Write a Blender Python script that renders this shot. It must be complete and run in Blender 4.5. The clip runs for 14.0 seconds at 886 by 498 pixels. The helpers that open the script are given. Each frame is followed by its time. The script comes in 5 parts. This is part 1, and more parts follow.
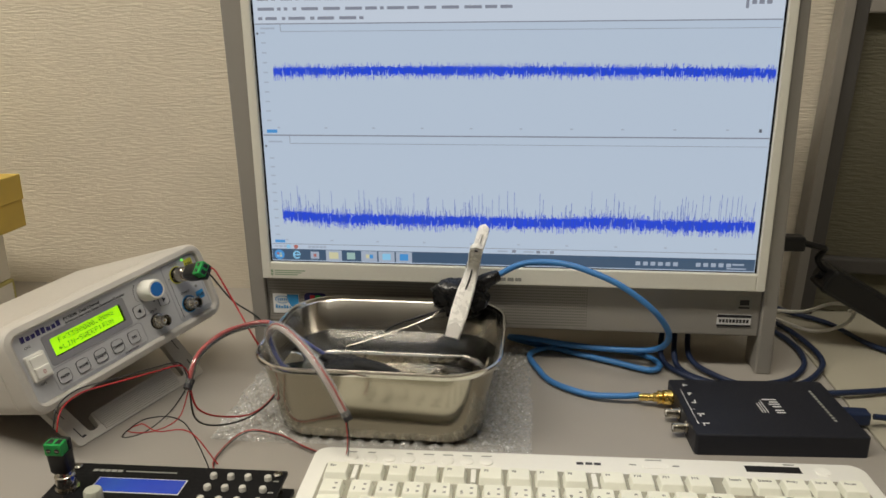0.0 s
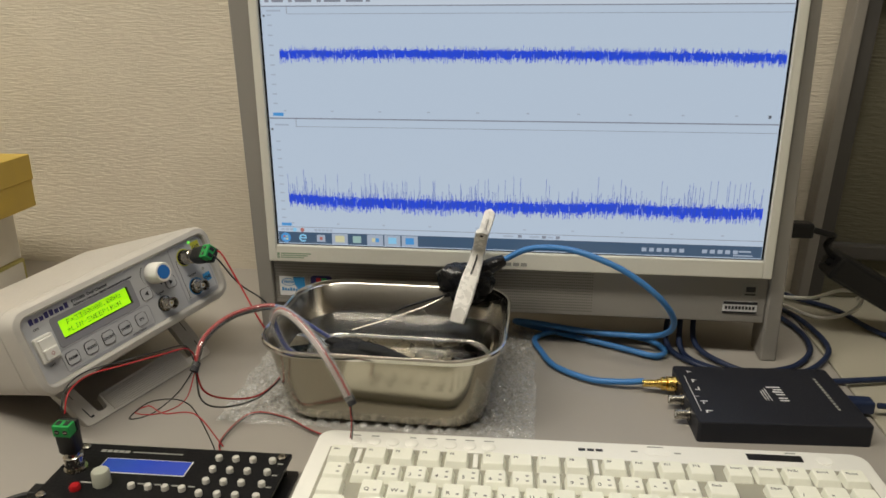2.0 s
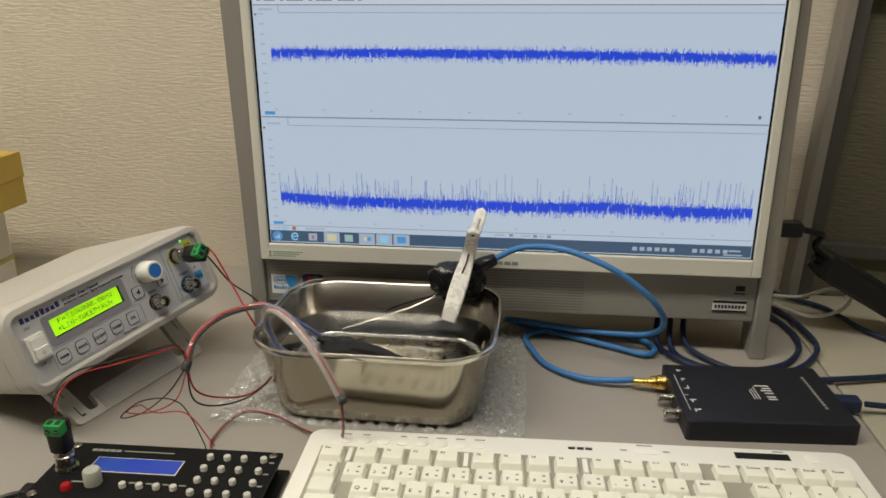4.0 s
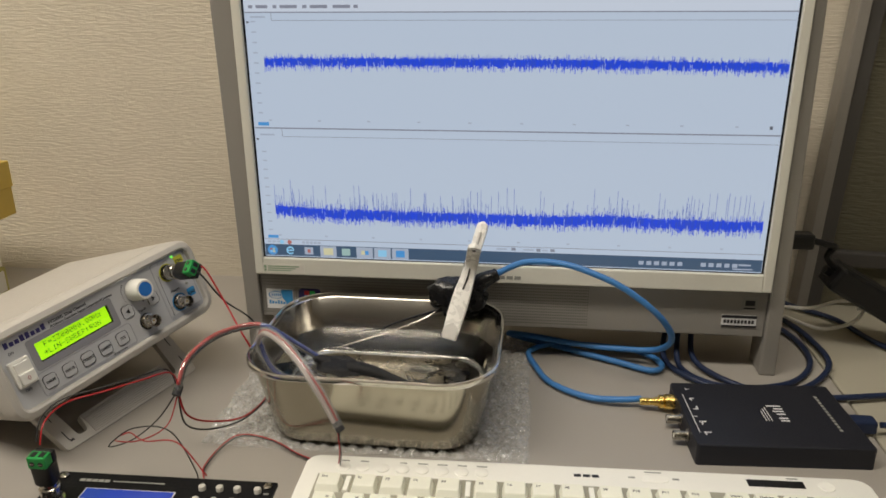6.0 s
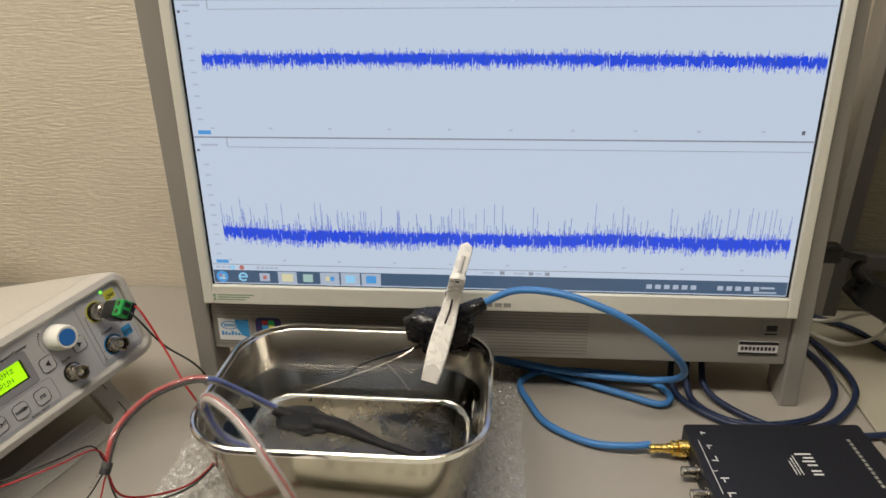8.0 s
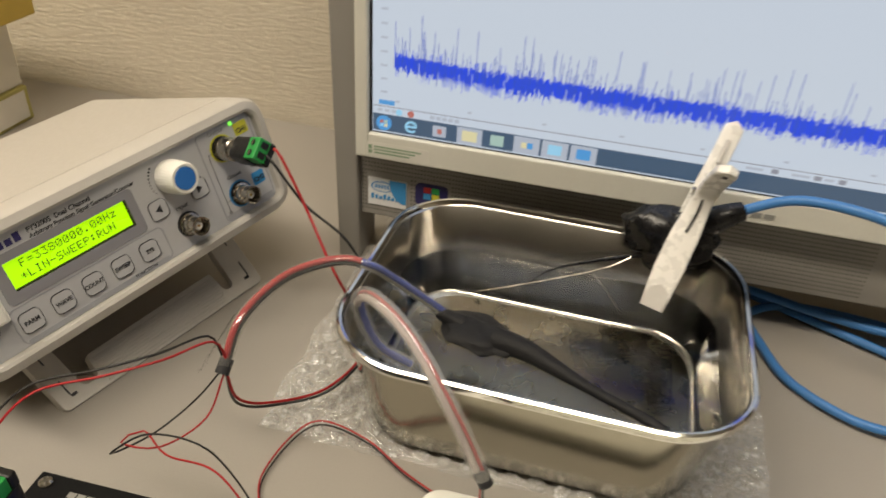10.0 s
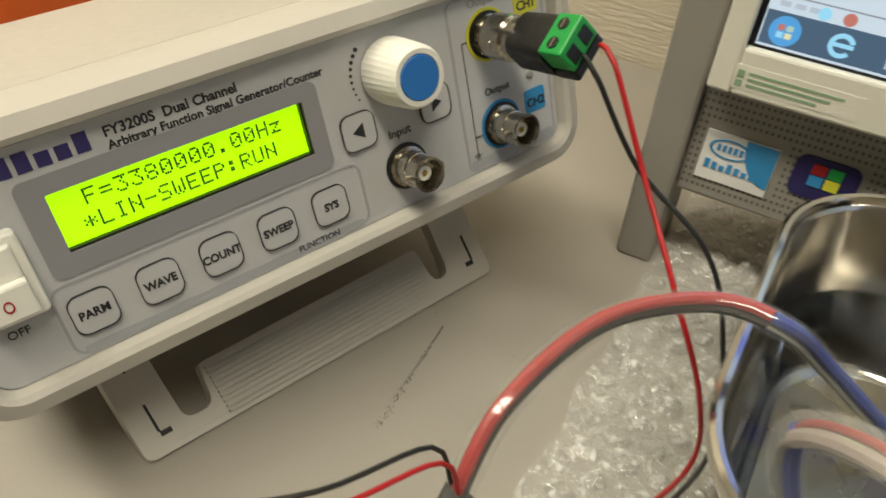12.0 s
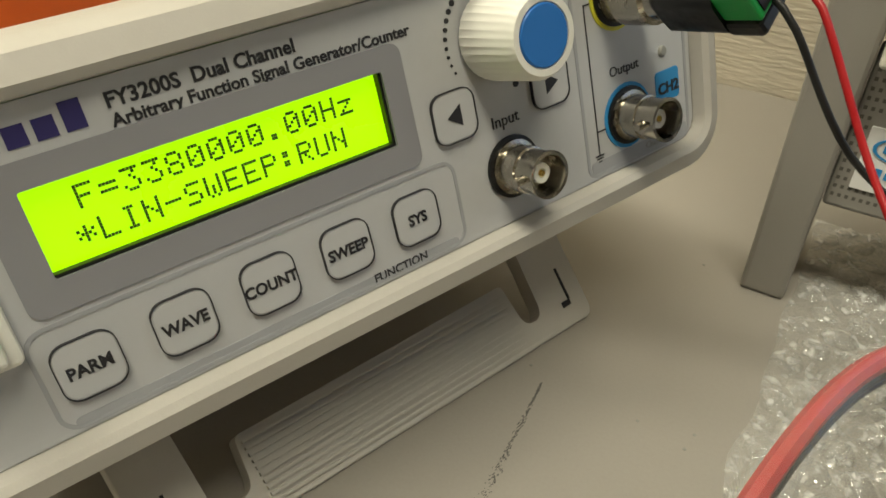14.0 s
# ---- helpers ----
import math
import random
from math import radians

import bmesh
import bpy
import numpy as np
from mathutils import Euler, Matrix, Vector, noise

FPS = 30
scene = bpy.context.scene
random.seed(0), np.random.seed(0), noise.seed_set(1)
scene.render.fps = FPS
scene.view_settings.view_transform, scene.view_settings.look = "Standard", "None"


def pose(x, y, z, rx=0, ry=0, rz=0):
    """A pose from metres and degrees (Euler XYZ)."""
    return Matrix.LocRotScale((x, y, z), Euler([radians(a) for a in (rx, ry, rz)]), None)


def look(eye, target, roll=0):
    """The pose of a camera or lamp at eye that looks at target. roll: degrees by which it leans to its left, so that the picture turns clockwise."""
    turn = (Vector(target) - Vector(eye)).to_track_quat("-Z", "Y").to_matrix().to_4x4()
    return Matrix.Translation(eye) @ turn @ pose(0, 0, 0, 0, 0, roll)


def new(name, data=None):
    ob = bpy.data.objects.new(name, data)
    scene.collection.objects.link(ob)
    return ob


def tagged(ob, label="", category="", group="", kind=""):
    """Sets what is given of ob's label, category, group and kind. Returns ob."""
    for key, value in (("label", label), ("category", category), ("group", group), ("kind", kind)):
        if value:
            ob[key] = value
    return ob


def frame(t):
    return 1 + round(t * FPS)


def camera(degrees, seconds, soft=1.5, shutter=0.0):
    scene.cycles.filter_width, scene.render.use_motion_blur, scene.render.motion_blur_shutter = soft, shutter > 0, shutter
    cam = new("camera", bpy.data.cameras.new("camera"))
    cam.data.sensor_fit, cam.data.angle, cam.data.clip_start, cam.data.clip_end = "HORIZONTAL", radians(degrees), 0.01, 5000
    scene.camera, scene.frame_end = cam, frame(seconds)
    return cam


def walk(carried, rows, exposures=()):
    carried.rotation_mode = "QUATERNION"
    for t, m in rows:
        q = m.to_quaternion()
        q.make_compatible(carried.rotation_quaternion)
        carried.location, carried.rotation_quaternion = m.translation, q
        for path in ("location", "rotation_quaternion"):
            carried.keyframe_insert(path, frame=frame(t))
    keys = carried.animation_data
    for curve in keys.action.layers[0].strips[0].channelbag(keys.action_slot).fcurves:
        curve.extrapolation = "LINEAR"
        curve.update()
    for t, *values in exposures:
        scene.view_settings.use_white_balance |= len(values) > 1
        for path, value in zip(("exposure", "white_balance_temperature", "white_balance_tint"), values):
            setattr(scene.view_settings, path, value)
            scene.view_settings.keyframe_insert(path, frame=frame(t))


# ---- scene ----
cam = camera(61.0, 14.0, soft=1.6, shutter=0.2)
PATH = [
    (0, (0.0949, -0.0540, 0.3486), (-0.1207, 1.8475, -0.2327), -0.56),
    (0.5, (0.0982, -0.0560, 0.3506), (-0.1295, 1.8442, -0.2302), -0.72),
    (1, (0.1016, -0.0555, 0.3529), (-0.1388, 1.8360, -0.2507), -0.68),
    (1.5, (0.1003, -0.0511, 0.3540), (-0.1418, 1.8314, -0.2766), -0.52),
    (2, (0.0998, -0.0515, 0.3555), (-0.1424, 1.8282, -0.2832), -0.39),
    (2.5, (0.1022, -0.0516, 0.3572), (-0.1373, 1.8282, -0.2821), -0.46),
    (3, (0.1021, -0.0524, 0.3586), (-0.1281, 1.8278, -0.2832), -0.24),
    (5.5, (0.1022, -0.0473, 0.3641), (-0.1205, 1.8266, -0.2982), -0.17),
    (6, (0.0988, -0.0229, 0.3718), (-0.1266, 1.8485, -0.2970), -0.38),
    (6.5, (0.0907, 0.0309, 0.3871), (-0.1078, 1.8850, -0.3359), -0.26),
    (7, (0.0931, 0.0649, 0.3929), (-0.0895, 1.9170, -0.3396), -1.14),
    (7.2, (0.0939, 0.0753, 0.3955), (-0.0838, 1.9210, -0.3541), -1.37),
    (9.3, (0.0553, 0.1281, 0.3789), (-0.0803, 1.9356, -0.4663), 0.93),
    (9.5, (0.0488, 0.1462, 0.3730), (-0.1562, 1.9144, -0.5388), 1.44),
    (10, (-0.0147, 0.2345, 0.3249), (-0.3813, 1.8572, -0.7852), 3.68),
    (10.5, (-0.0682, 0.3047, 0.2867), (-0.5402, 1.7772, -0.9818), 4.67),
    (11, (-0.0884, 0.3394, 0.2612), (-0.5764, 1.7497, -1.0703), 6.17),
    (11.5, (-0.0990, 0.3626, 0.2434), (-0.6632, 1.7578, -1.0738), 6.08),
    (12, (-0.1410, 0.3904, 0.2109), (-0.8404, 1.7924, -1.0322), 5.83),
    (12.5, (-0.1697, 0.4125, 0.1787), (-0.9633, 1.8266, -0.9920), 4.46),
    (13, (-0.1833, 0.4197, 0.1650), (-0.9836, 1.8681, -0.9583), 4.39),
    (13.5, (-0.1840, 0.4206, 0.1644), (-0.9960, 1.8632, -0.9579), 3.96),
    (14, (-0.1807, 0.4188, 0.1655), (-0.9806, 1.8656, -0.9601), 3.49),
]
walk(cam, [(t, look(eye, target, roll)) for t, eye, target, roll in PATH],
     exposures=((0, -0.15, 6500, 10), (3, -0.16, 6500, 9), (5.5, -0.15, 6550, 11), (6.5, -0.17, 6550, 12), (7, 0.0, 6500, 11), (9.3, 0.06, 6900, 13), (10, 0.08, 7050, 12), (11, 0.26, 7050, 10), (11.6, 0.30, 7000, 8), (12.5, 0.28, 6900, 2), (14, 0.28, 6900, 2)))

# ---------------------------------------------------------------- world and light
LAMP = 20.5
world = bpy.data.worlds.new("world")
scene.world = world
world.use_nodes = True
world.node_tree.nodes["Background"].inputs[0].default_value = (0.9, 0.95, 1.0, 1)
world.node_tree.nodes["Background"].inputs[1].default_value = 0.02


# ---------------------------------------------------------------- materials
def mat(name, color, rough=0.5, metal=0.0, var=0.08, scale=60.0, bump=0.0, bscale=300.0, spec=0.5,
        trans=0.0, ior=1.45, coat=0.0, emit=None, estr=0.0, alpha=1.0, rvar=0.1, stretch=None, big=6.0):
    m = bpy.data.materials.new(name)
    m.use_nodes = True
    nt = m.node_tree
    b = nt.nodes["Principled BSDF"]
    L = nt.links.new
    tc = nt.nodes.new("ShaderNodeTexCoord")
    mp = nt.nodes.new("ShaderNodeMapping")
    L(tc.outputs["Object"], mp.inputs[0])
    if stretch:
        mp.inputs["Scale"].default_value = stretch
    n1 = nt.nodes.new("ShaderNodeTexNoise")
    n1.inputs["Scale"].default_value = scale
    n1.inputs["Detail"].default_value = 6
    L(mp.outputs[0], n1.inputs["Vector"])
    n2 = nt.nodes.new("ShaderNodeTexNoise")
    n2.inputs["Scale"].default_value = big
    n2.inputs["Detail"].default_value = 3
    L(tc.outputs["Object"], n2.inputs["Vector"])
    add = nt.nodes.new("ShaderNodeMath")
    add.operation = "ADD"
    L(n1.outputs[0], add.inputs[0])
    L(n2.outputs[0], add.inputs[1])
    mr = nt.nodes.new("ShaderNodeMapRange")
    mr.inputs[1].default_value, mr.inputs[2].default_value = 0.6, 1.4
    mr.inputs[3].default_value, mr.inputs[4].default_value = 1 - var, 1 + var
    L(add.outputs[0], mr.inputs[0])
    mul = nt.nodes.new("ShaderNodeVectorMath")
    mul.operation = "SCALE"
    mul.inputs[0].default_value = color
    L(mr.outputs[0], mul.inputs["Scale"])
    L(mul.outputs[0], b.inputs["Base Color"])
    rr = nt.nodes.new("ShaderNodeMapRange")
    rr.inputs[1].default_value, rr.inputs[2].default_value = 0.3, 0.7
    rr.inputs[3].default_value, rr.inputs[4].default_value = max(0, rough - rvar), min(1, rough + rvar)
    L(n1.outputs[0], rr.inputs[0])
    L(rr.outputs[0], b.inputs["Roughness"])
    b.inputs["Metallic"].default_value = metal
    b.inputs["Specular IOR Level"].default_value = spec
    b.inputs["Transmission Weight"].default_value = trans
    b.inputs["IOR"].default_value = ior
    b.inputs["Coat Weight"].default_value = coat
    b.inputs["Alpha"].default_value = alpha
    if emit:
        b.inputs["Emission Color"].default_value = (*emit, 1)
        b.inputs["Emission Strength"].default_value = estr
    if bump:
        n3 = nt.nodes.new("ShaderNodeTexNoise")
        n3.inputs["Scale"].default_value = bscale
        n3.inputs["Detail"].default_value = 4
        L(mp.outputs[0], n3.inputs["Vector"])
        bp = nt.nodes.new("ShaderNodeBump")
        bp.inputs["Strength"].default_value = 1.0
        bp.inputs["Distance"].default_value = bump
        L(n3.outputs[0], bp.inputs["Height"])
        L(bp.outputs[0], b.inputs["Normal"])
    return m


M_desk = mat("desk_laminate", (0.335, 0.312, 0.28), 0.42, var=0.05, scale=900, bump=0.00002, bscale=1500)
M_desk2 = mat("pale_laminate", (0.40, 0.375, 0.30), 0.4, var=0.04, scale=700)
M_cream = mat("cream_bezel", (0.70, 0.69, 0.62), 0.38, var=0.03, scale=400)
M_silver = mat("silver_paint", (0.30, 0.285, 0.262), 0.45, metal=0.15, var=0.04, scale=1200)
M_case = mat("instrument_case", (0.51, 0.488, 0.45), 0.48, var=0.03, scale=300, bump=0.00003, bscale=1800)
M_panel = mat("instrument_panel", (0.50, 0.51, 0.53), 0.4, var=0.03, scale=300)
M_black = mat("black_plastic", (0.007, 0.007, 0.008), 0.42, var=0.15, scale=500)
M_board = mat("board_black", (0.006, 0.006, 0.007), 0.5, var=0.15, scale=500, spec=0.2)
M_black_matte = mat("black_matte", (0.02, 0.02, 0.024), 0.6, var=0.15, scale=900, bump=0.00002, bscale=3000)
M_pico = mat("navy_black_case", (0.010, 0.011, 0.017), 0.5, var=0.12, scale=900, bump=0.00002, bscale=3500)
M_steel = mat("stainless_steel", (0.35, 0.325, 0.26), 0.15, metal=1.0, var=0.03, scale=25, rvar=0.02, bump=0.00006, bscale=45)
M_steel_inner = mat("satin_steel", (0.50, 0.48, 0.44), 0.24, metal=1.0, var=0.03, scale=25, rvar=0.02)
# Floor steel is darker and warmer than the lining to dim reflected screen light.
M_steel_floor = mat("dimmed_steel", (0.23, 0.195, 0.135), 0.28, metal=1.0, var=0.08, scale=70, rvar=0.03)
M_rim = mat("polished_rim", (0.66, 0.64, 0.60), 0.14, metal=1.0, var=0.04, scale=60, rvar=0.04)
M_chrome = mat("nickel", (0.46, 0.43, 0.375), 0.22, metal=1.0, var=0.08, scale=300)
M_gold = mat("gold_plate", (0.95, 0.68, 0.20), 0.25, metal=1.0, var=0.05, scale=300)
M_red = mat("red_insulation", (0.36, 0.008, 0.012), 0.4, var=0.06, scale=200)
M_wireblack = mat("black_insulation", (0.012, 0.012, 0.012), 0.4, var=0.1, scale=200)
M_blue_cable = mat("blue_cable", (0.05, 0.20, 0.50), 0.42, var=0.06, scale=150)
M_navy_cable = mat("navy_cable", (0.012, 0.022, 0.06), 0.42, var=0.08, scale=150)
M_green = mat("green_terminal", (0.01, 0.30, 0.06), 0.4, var=0.06, scale=300)
M_lcd_green = mat("lcd_backlight", (0.25, 0.6, 0.01), 0.3, var=0.04, scale=30, emit=(0.36, 0.80, 0.005), estr=1.0)
M_lcd_ink = mat("lcd_segments", (0.03, 0.09, 0.01), 0.4, var=0.02)
M_lcd_grey = mat("lcd_surround", (0.27, 0.27, 0.295), 0.4, var=0.03)
M_lcd_blue = mat("lcd_blue", (0.02, 0.05, 0.35), 0.15, var=0.1, scale=50, emit=(0.025, 0.05, 0.36), estr=0.3)
M_ink = mat("dark_print", (0.02, 0.02, 0.025), 0.5, var=0.03)
M_ink_blue = mat("blue_print", (0.02, 0.016, 0.10), 0.5, var=0.03)
M_ink_white = mat("white_print", (0.75, 0.75, 0.75), 0.5, var=0.03)
M_ink_grey = mat("grey_print", (0.28, 0.28, 0.26), 0.5, var=0.03)
M_knob = mat("white_knob", (0.80, 0.79, 0.74), 0.4, var=0.03)
M_knob_blue = mat("blue_cap", (0.02, 0.16, 0.52), 0.4, var=0.04)
M_ch_blue = mat("blue_channel_mark", (0.03, 0.25, 0.55), 0.45, var=0.04)
M_yellow = mat("yellow_mark", (0.62, 0.60, 0.05), 0.45, var=0.04)
M_key = mat("keycap", (0.84, 0.845, 0.745), 0.45, var=0.03, scale=300)
M_kbody = mat("keyboard_case", (0.88, 0.875, 0.82), 0.4, var=0.02, scale=300)
M_kwell = mat("keyboard_well_shaded", (0.34, 0.33, 0.27), 0.5, var=0.03)
M_bigbox = mat("yellowed_cardboard", (0.52, 0.37, 0.075), 0.6, var=0.08, scale=40)
M_paper = mat("white_paper", (0.72, 0.70, 0.64), 0.6, var=0.04, scale=60)
M_tape = mat("black_tape", (0.008, 0.008, 0.009), 0.28, var=0.2, scale=120, bump=0.0006, bscale=90)
M_clip = mat("translucent_clip", (0.92, 0.90, 0.85), 0.30, var=0.03, scale=150, trans=0.15)
M_water = mat("water", (0.97, 0.98, 0.97), 0.02, var=0.0, trans=1.0, ior=1.33, rvar=0.0)
M_hole = mat("speaker_hole", (0.12, 0.112, 0.10), 0.7, var=0.06, scale=100)
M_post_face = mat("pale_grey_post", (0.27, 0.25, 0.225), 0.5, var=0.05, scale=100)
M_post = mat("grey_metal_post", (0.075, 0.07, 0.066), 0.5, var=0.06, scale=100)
M_ceiling = mat("ceiling_board", (0.75, 0.74, 0.70), 0.8, var=0.04, scale=80)
M_floor = mat("floor_carpet", (0.16, 0.16, 0.16), 0.9, var=0.1, scale=300)
M_lampbody = mat("lamp_body", (0.8, 0.8, 0.78), 0.4, var=0.02)
M_tube_light = mat("fluorescent_tube", (0.9, 0.9, 0.9), 0.4, var=0.0, emit=(1.0, 0.93, 0.80), estr=7.0)


def wallpaper(name="wallpaper", color=(0.66, 0.60, 0.49)):
    m = mat(name, color, 0.75, var=0.05, scale=30)
    nt = m.node_tree
    L = nt.links.new
    tc = nt.nodes.new("ShaderNodeTexCoord")
    mp = nt.nodes.new("ShaderNodeMapping")
    mp.inputs["Scale"].default_value = (70, 70, 430)
    L(tc.outputs["Object"], mp.inputs[0])
    n = nt.nodes.new("ShaderNodeTexNoise")
    n.inputs["Scale"].default_value = 1.0
    n.inputs["Detail"].default_value = 5
    L(mp.outputs[0], n.inputs["Vector"])
    bp = nt.nodes.new("ShaderNodeBump")
    bp.inputs["Distance"].default_value = 0.0019
    bp.inputs["Strength"].default_value = 0.9
    L(n.outputs[0], bp.inputs["Height"])
    L(bp.outputs[0], nt.nodes["Principled BSDF"].inputs["Normal"])
    return m


M_wall = wallpaper()
# Wallpaper darkened to olive: the wall's shade beyond the post, put into colour.
M_wall_shaded = wallpaper("shaded_wall_panel", (0.125, 0.115, 0.078))
# Unseen south wall is dimmer than the others so the steel reflects less light.
M_far_wall = mat("far_wall_dimmed", (0.38, 0.35, 0.30), 0.8, var=0.08, scale=4)


def emis(name, color, strength=1.0):
    m = bpy.data.materials.new(name)
    m.use_nodes = True
    b = m.node_tree.nodes["Principled BSDF"]
    b.inputs["Base Color"].default_value = (0.02, 0.02, 0.02, 1)
    b.inputs["Roughness"].default_value = 0.35
    b.inputs["Emission Color"].default_value = (*color, 1)
    b.inputs["Emission Strength"].default_value = strength
    return m


SCREEN = 1.0
E_bg = emis("screen_white", (0.47, 0.56, 0.68), SCREEN)
E_trace = emis("screen_blue", (0.004, 0.055, 0.70), SCREEN)
E_line = emis("screen_grey_line", (0.22, 0.24, 0.30), SCREEN)
E_soft = emis("screen_pale_grey", (0.36, 0.42, 0.52), SCREEN)
E_bar = emis("screen_taskbar", (0.045, 0.088, 0.155), SCREEN)
E_tool = emis("screen_toolbar", (0.55, 0.62, 0.72), SCREEN)
E_ink = emis("screen_ink", (0.10, 0.11, 0.14), SCREEN)
E_ired = emis("screen_red", (0.42, 0.14, 0.12), SCREEN)
E_igreen = emis("screen_green", (0.32, 0.48, 0.45), SCREEN)
E_iblue = emis("screen_icon_blue", (0.06, 0.28, 0.62), SCREEN)
E_icyan = emis("screen_icon_cyan", (0.25, 0.55, 0.78), SCREEN)
E_iyel = emis("screen_icon_yellow", (0.60, 0.58, 0.36), SCREEN)
M_screen_black = mat("screen_edge", (0.006, 0.006, 0.008), 0.25, var=0.05)


# ---------------------------------------------------------------- mesh helpers
def thing(name, label, category, m=None, group="", kind=""):
    e = new(name)
    e.empty_display_size = 0.02
    e.matrix_world = m if m is not None else Matrix.Identity(4)
    return tagged(e, label, category, group, kind)


def part(name, bm, material, parent=None, label="", smooth=False):
    me = bpy.data.meshes.new(name)
    bmesh.ops.recalc_face_normals(bm, faces=bm.faces)
    bm.to_mesh(me)
    bm.free()
    me.materials.append(material)
    if smooth:
        for p in me.polygons:
            p.use_smooth = True
        me.set_sharp_from_angle(angle=radians(38))
    ob = new(name, me)
    if parent:
        ob.parent = parent
    if label:
        ob["label"] = label
    return ob


def box(x0, x1, y0, y1, z0, z1, bevel=0.0, seg=2, bm=None, m=None):
    bm2 = bmesh.new()
    bmesh.ops.create_cube(bm2, size=1.0)
    for v in bm2.verts:
        v.co = Vector(((x0 + x1) / 2 + v.co.x * (x1 - x0), (y0 + y1) / 2 + v.co.y * (y1 - y0), (z0 + z1) / 2 + v.co.z * (z1 - z0)))
    if bevel:
        bmesh.ops.bevel(bm2, geom=bm2.edges[:], offset=bevel, segments=seg, profile=0.5, affect="EDGES")
    return join(bm, bm2, m)


def join(bm, bm2, m=None):
    if m is not None:
        bmesh.ops.transform(bm2, matrix=m, verts=bm2.verts)
    if bm is None:
        return bm2
    me = bpy.data.meshes.new("tmp")
    bm2.to_mesh(me)
    bm2.free()
    bm.from_mesh(me)
    bpy.data.meshes.remove(me)
    return bm


def rrect(w, h, r, n=6, cx=0.0, cy=0.0):
    """Corner-rounded rectangle, anticlockwise."""
    pts = []
    for k, (sx, sy) in enumerate(((1, -1), (1, 1), (-1, 1), (-1, -1))):
        a0 = -90 + 90 * k
        for i in range(n + 1):
            a = radians(a0 + 90 * i / n)
            pts.append((cx + sx * (w / 2 - r) + r * math.cos(a), cy + sy * (h / 2 - r) + r * math.sin(a)))
    return pts


def loft(rings, bm=None, cap0=True, cap1=True, closed=True, m=None):
    """Skins a row of rings, each a list of 3D points of one length."""
    b = bmesh.new()
    vs = [[b.verts.new(p) for p in ring] for ring in rings]
    for a, c in zip(vs, vs[1:]):
        n = len(a)
        for i in range(n if closed else n - 1):
            j = (i + 1) % n
            b.faces.new((a[i], a[j], c[j], c[i]))
    if cap0:
        b.faces.new(vs[0][::-1])
    if cap1:
        b.faces.new(vs[-1])
    return join(bm, b, m)


def slab(w, h, r, z0, z1, e=0.0, n=6, cx=0.0, cy=0.0, bm=None, m=None):
    """A rounded plate lying in x and y, with its upper edge softened by e."""
    rings = [[(x, y, z0) for x, y in rrect(w, h, r, n, cx, cy)]]
    if e:
        rings.append([(x, y, z1 - e) for x, y in rrect(w, h, r, n, cx, cy)])
        rings.append([(x, y, z1 - 0.3 * e) for x, y in rrect(w - 0.6 * e, h - 0.6 * e, max(r - 0.3 * e, 1e-4), n, cx, cy)])
        rings.append([(x, y, z1) for x, y in rrect(w - 2 * e, h - 2 * e, max(r - e, 1e-4), n, cx, cy)])
    else:
        rings.append([(x, y, z1) for x, y in rrect(w, h, r, n, cx, cy)])
    return loft(rings, bm, m=m)


def lathe(profile, n=24, bm=None, m=None):
    """Turns (radius, height) pairs about z."""
    rings = [[(r * math.cos(2 * math.pi * i / n), r * math.sin(2 * math.pi * i / n), z) for i in range(n)] for r, z in profile]
    return loft(rings, bm, m=m)


def glide(points, step=0.004):
    """A smooth row of points through the given ones."""
    P = [Vector(p) for p in points]
    P = [2 * P[0] - P[1]] + P + [2 * P[-1] - P[-2]]
    out = []
    for a, b, c, d in zip(P, P[1:], P[2:], P[3:]):
        k = max(2, int((c - b).length / step))
        for i in range(k):
            t = i / k
            out.append(0.5 * ((2 * b) + (c - a) * t + (2 * a - 5 * b + 4 * c - d) * t * t + (3 * b - a - 3 * c + d) * t ** 3))
    out.append(P[-2])
    return out


def sweep(points, radius, n=10, bm=None, smooth=True, step=0.004, taper=None):
    pts = glide(points, step) if smooth else [Vector(p) for p in points]
    rings = []
    up = None
    for i, p in enumerate(pts):
        d = (pts[min(i + 1, len(pts) - 1)] - pts[max(i - 1, 0)]).normalized()
        if up is None:
            up = d.orthogonal().normalized()
        up = (up - d * up.dot(d)).normalized()
        s = d.cross(up)
        r = radius if taper is None else radius * taper(i / (len(pts) - 1))
        rings.append([p + r * (math.cos(2 * math.pi * k / n) * up + math.sin(2 * math.pi * k / n) * s) for k in range(n)])
    return loft(rings, bm)


def letters(text, size, material, parent, m, name="lettering", label="", depth=0.00012, align="LEFT", shear=0.0, bold=0.0, width=1.0):
    cu = bpy.data.curves.new(name, "FONT")
    cu.body, cu.size, cu.align_x, cu.extrude, cu.shear, cu.offset = text, size, align, depth, shear, bold
    cu.resolution_u = 3
    tmp = new(name, cu)
    me = bpy.data.meshes.new_from_object(tmp.evaluated_get(bpy.context.evaluated_depsgraph_get()))
    bpy.data.objects.remove(tmp)
    bpy.data.curves.remove(cu)
    me.transform(m @ Matrix.Diagonal((width, 1, 1, 1)))
    me.materials.clear()
    me.materials.append(material)
    ob = new(name, me)
    ob.parent = parent
    if label:
        ob["label"] = label
    return ob


def flat(rects, bm=None, z=0.0, th=0.0002):
    for x0, x1, y0, y1 in rects:
        bm = box(x0, x1, y0, y1, z, z + th, bm=bm)
    return bm


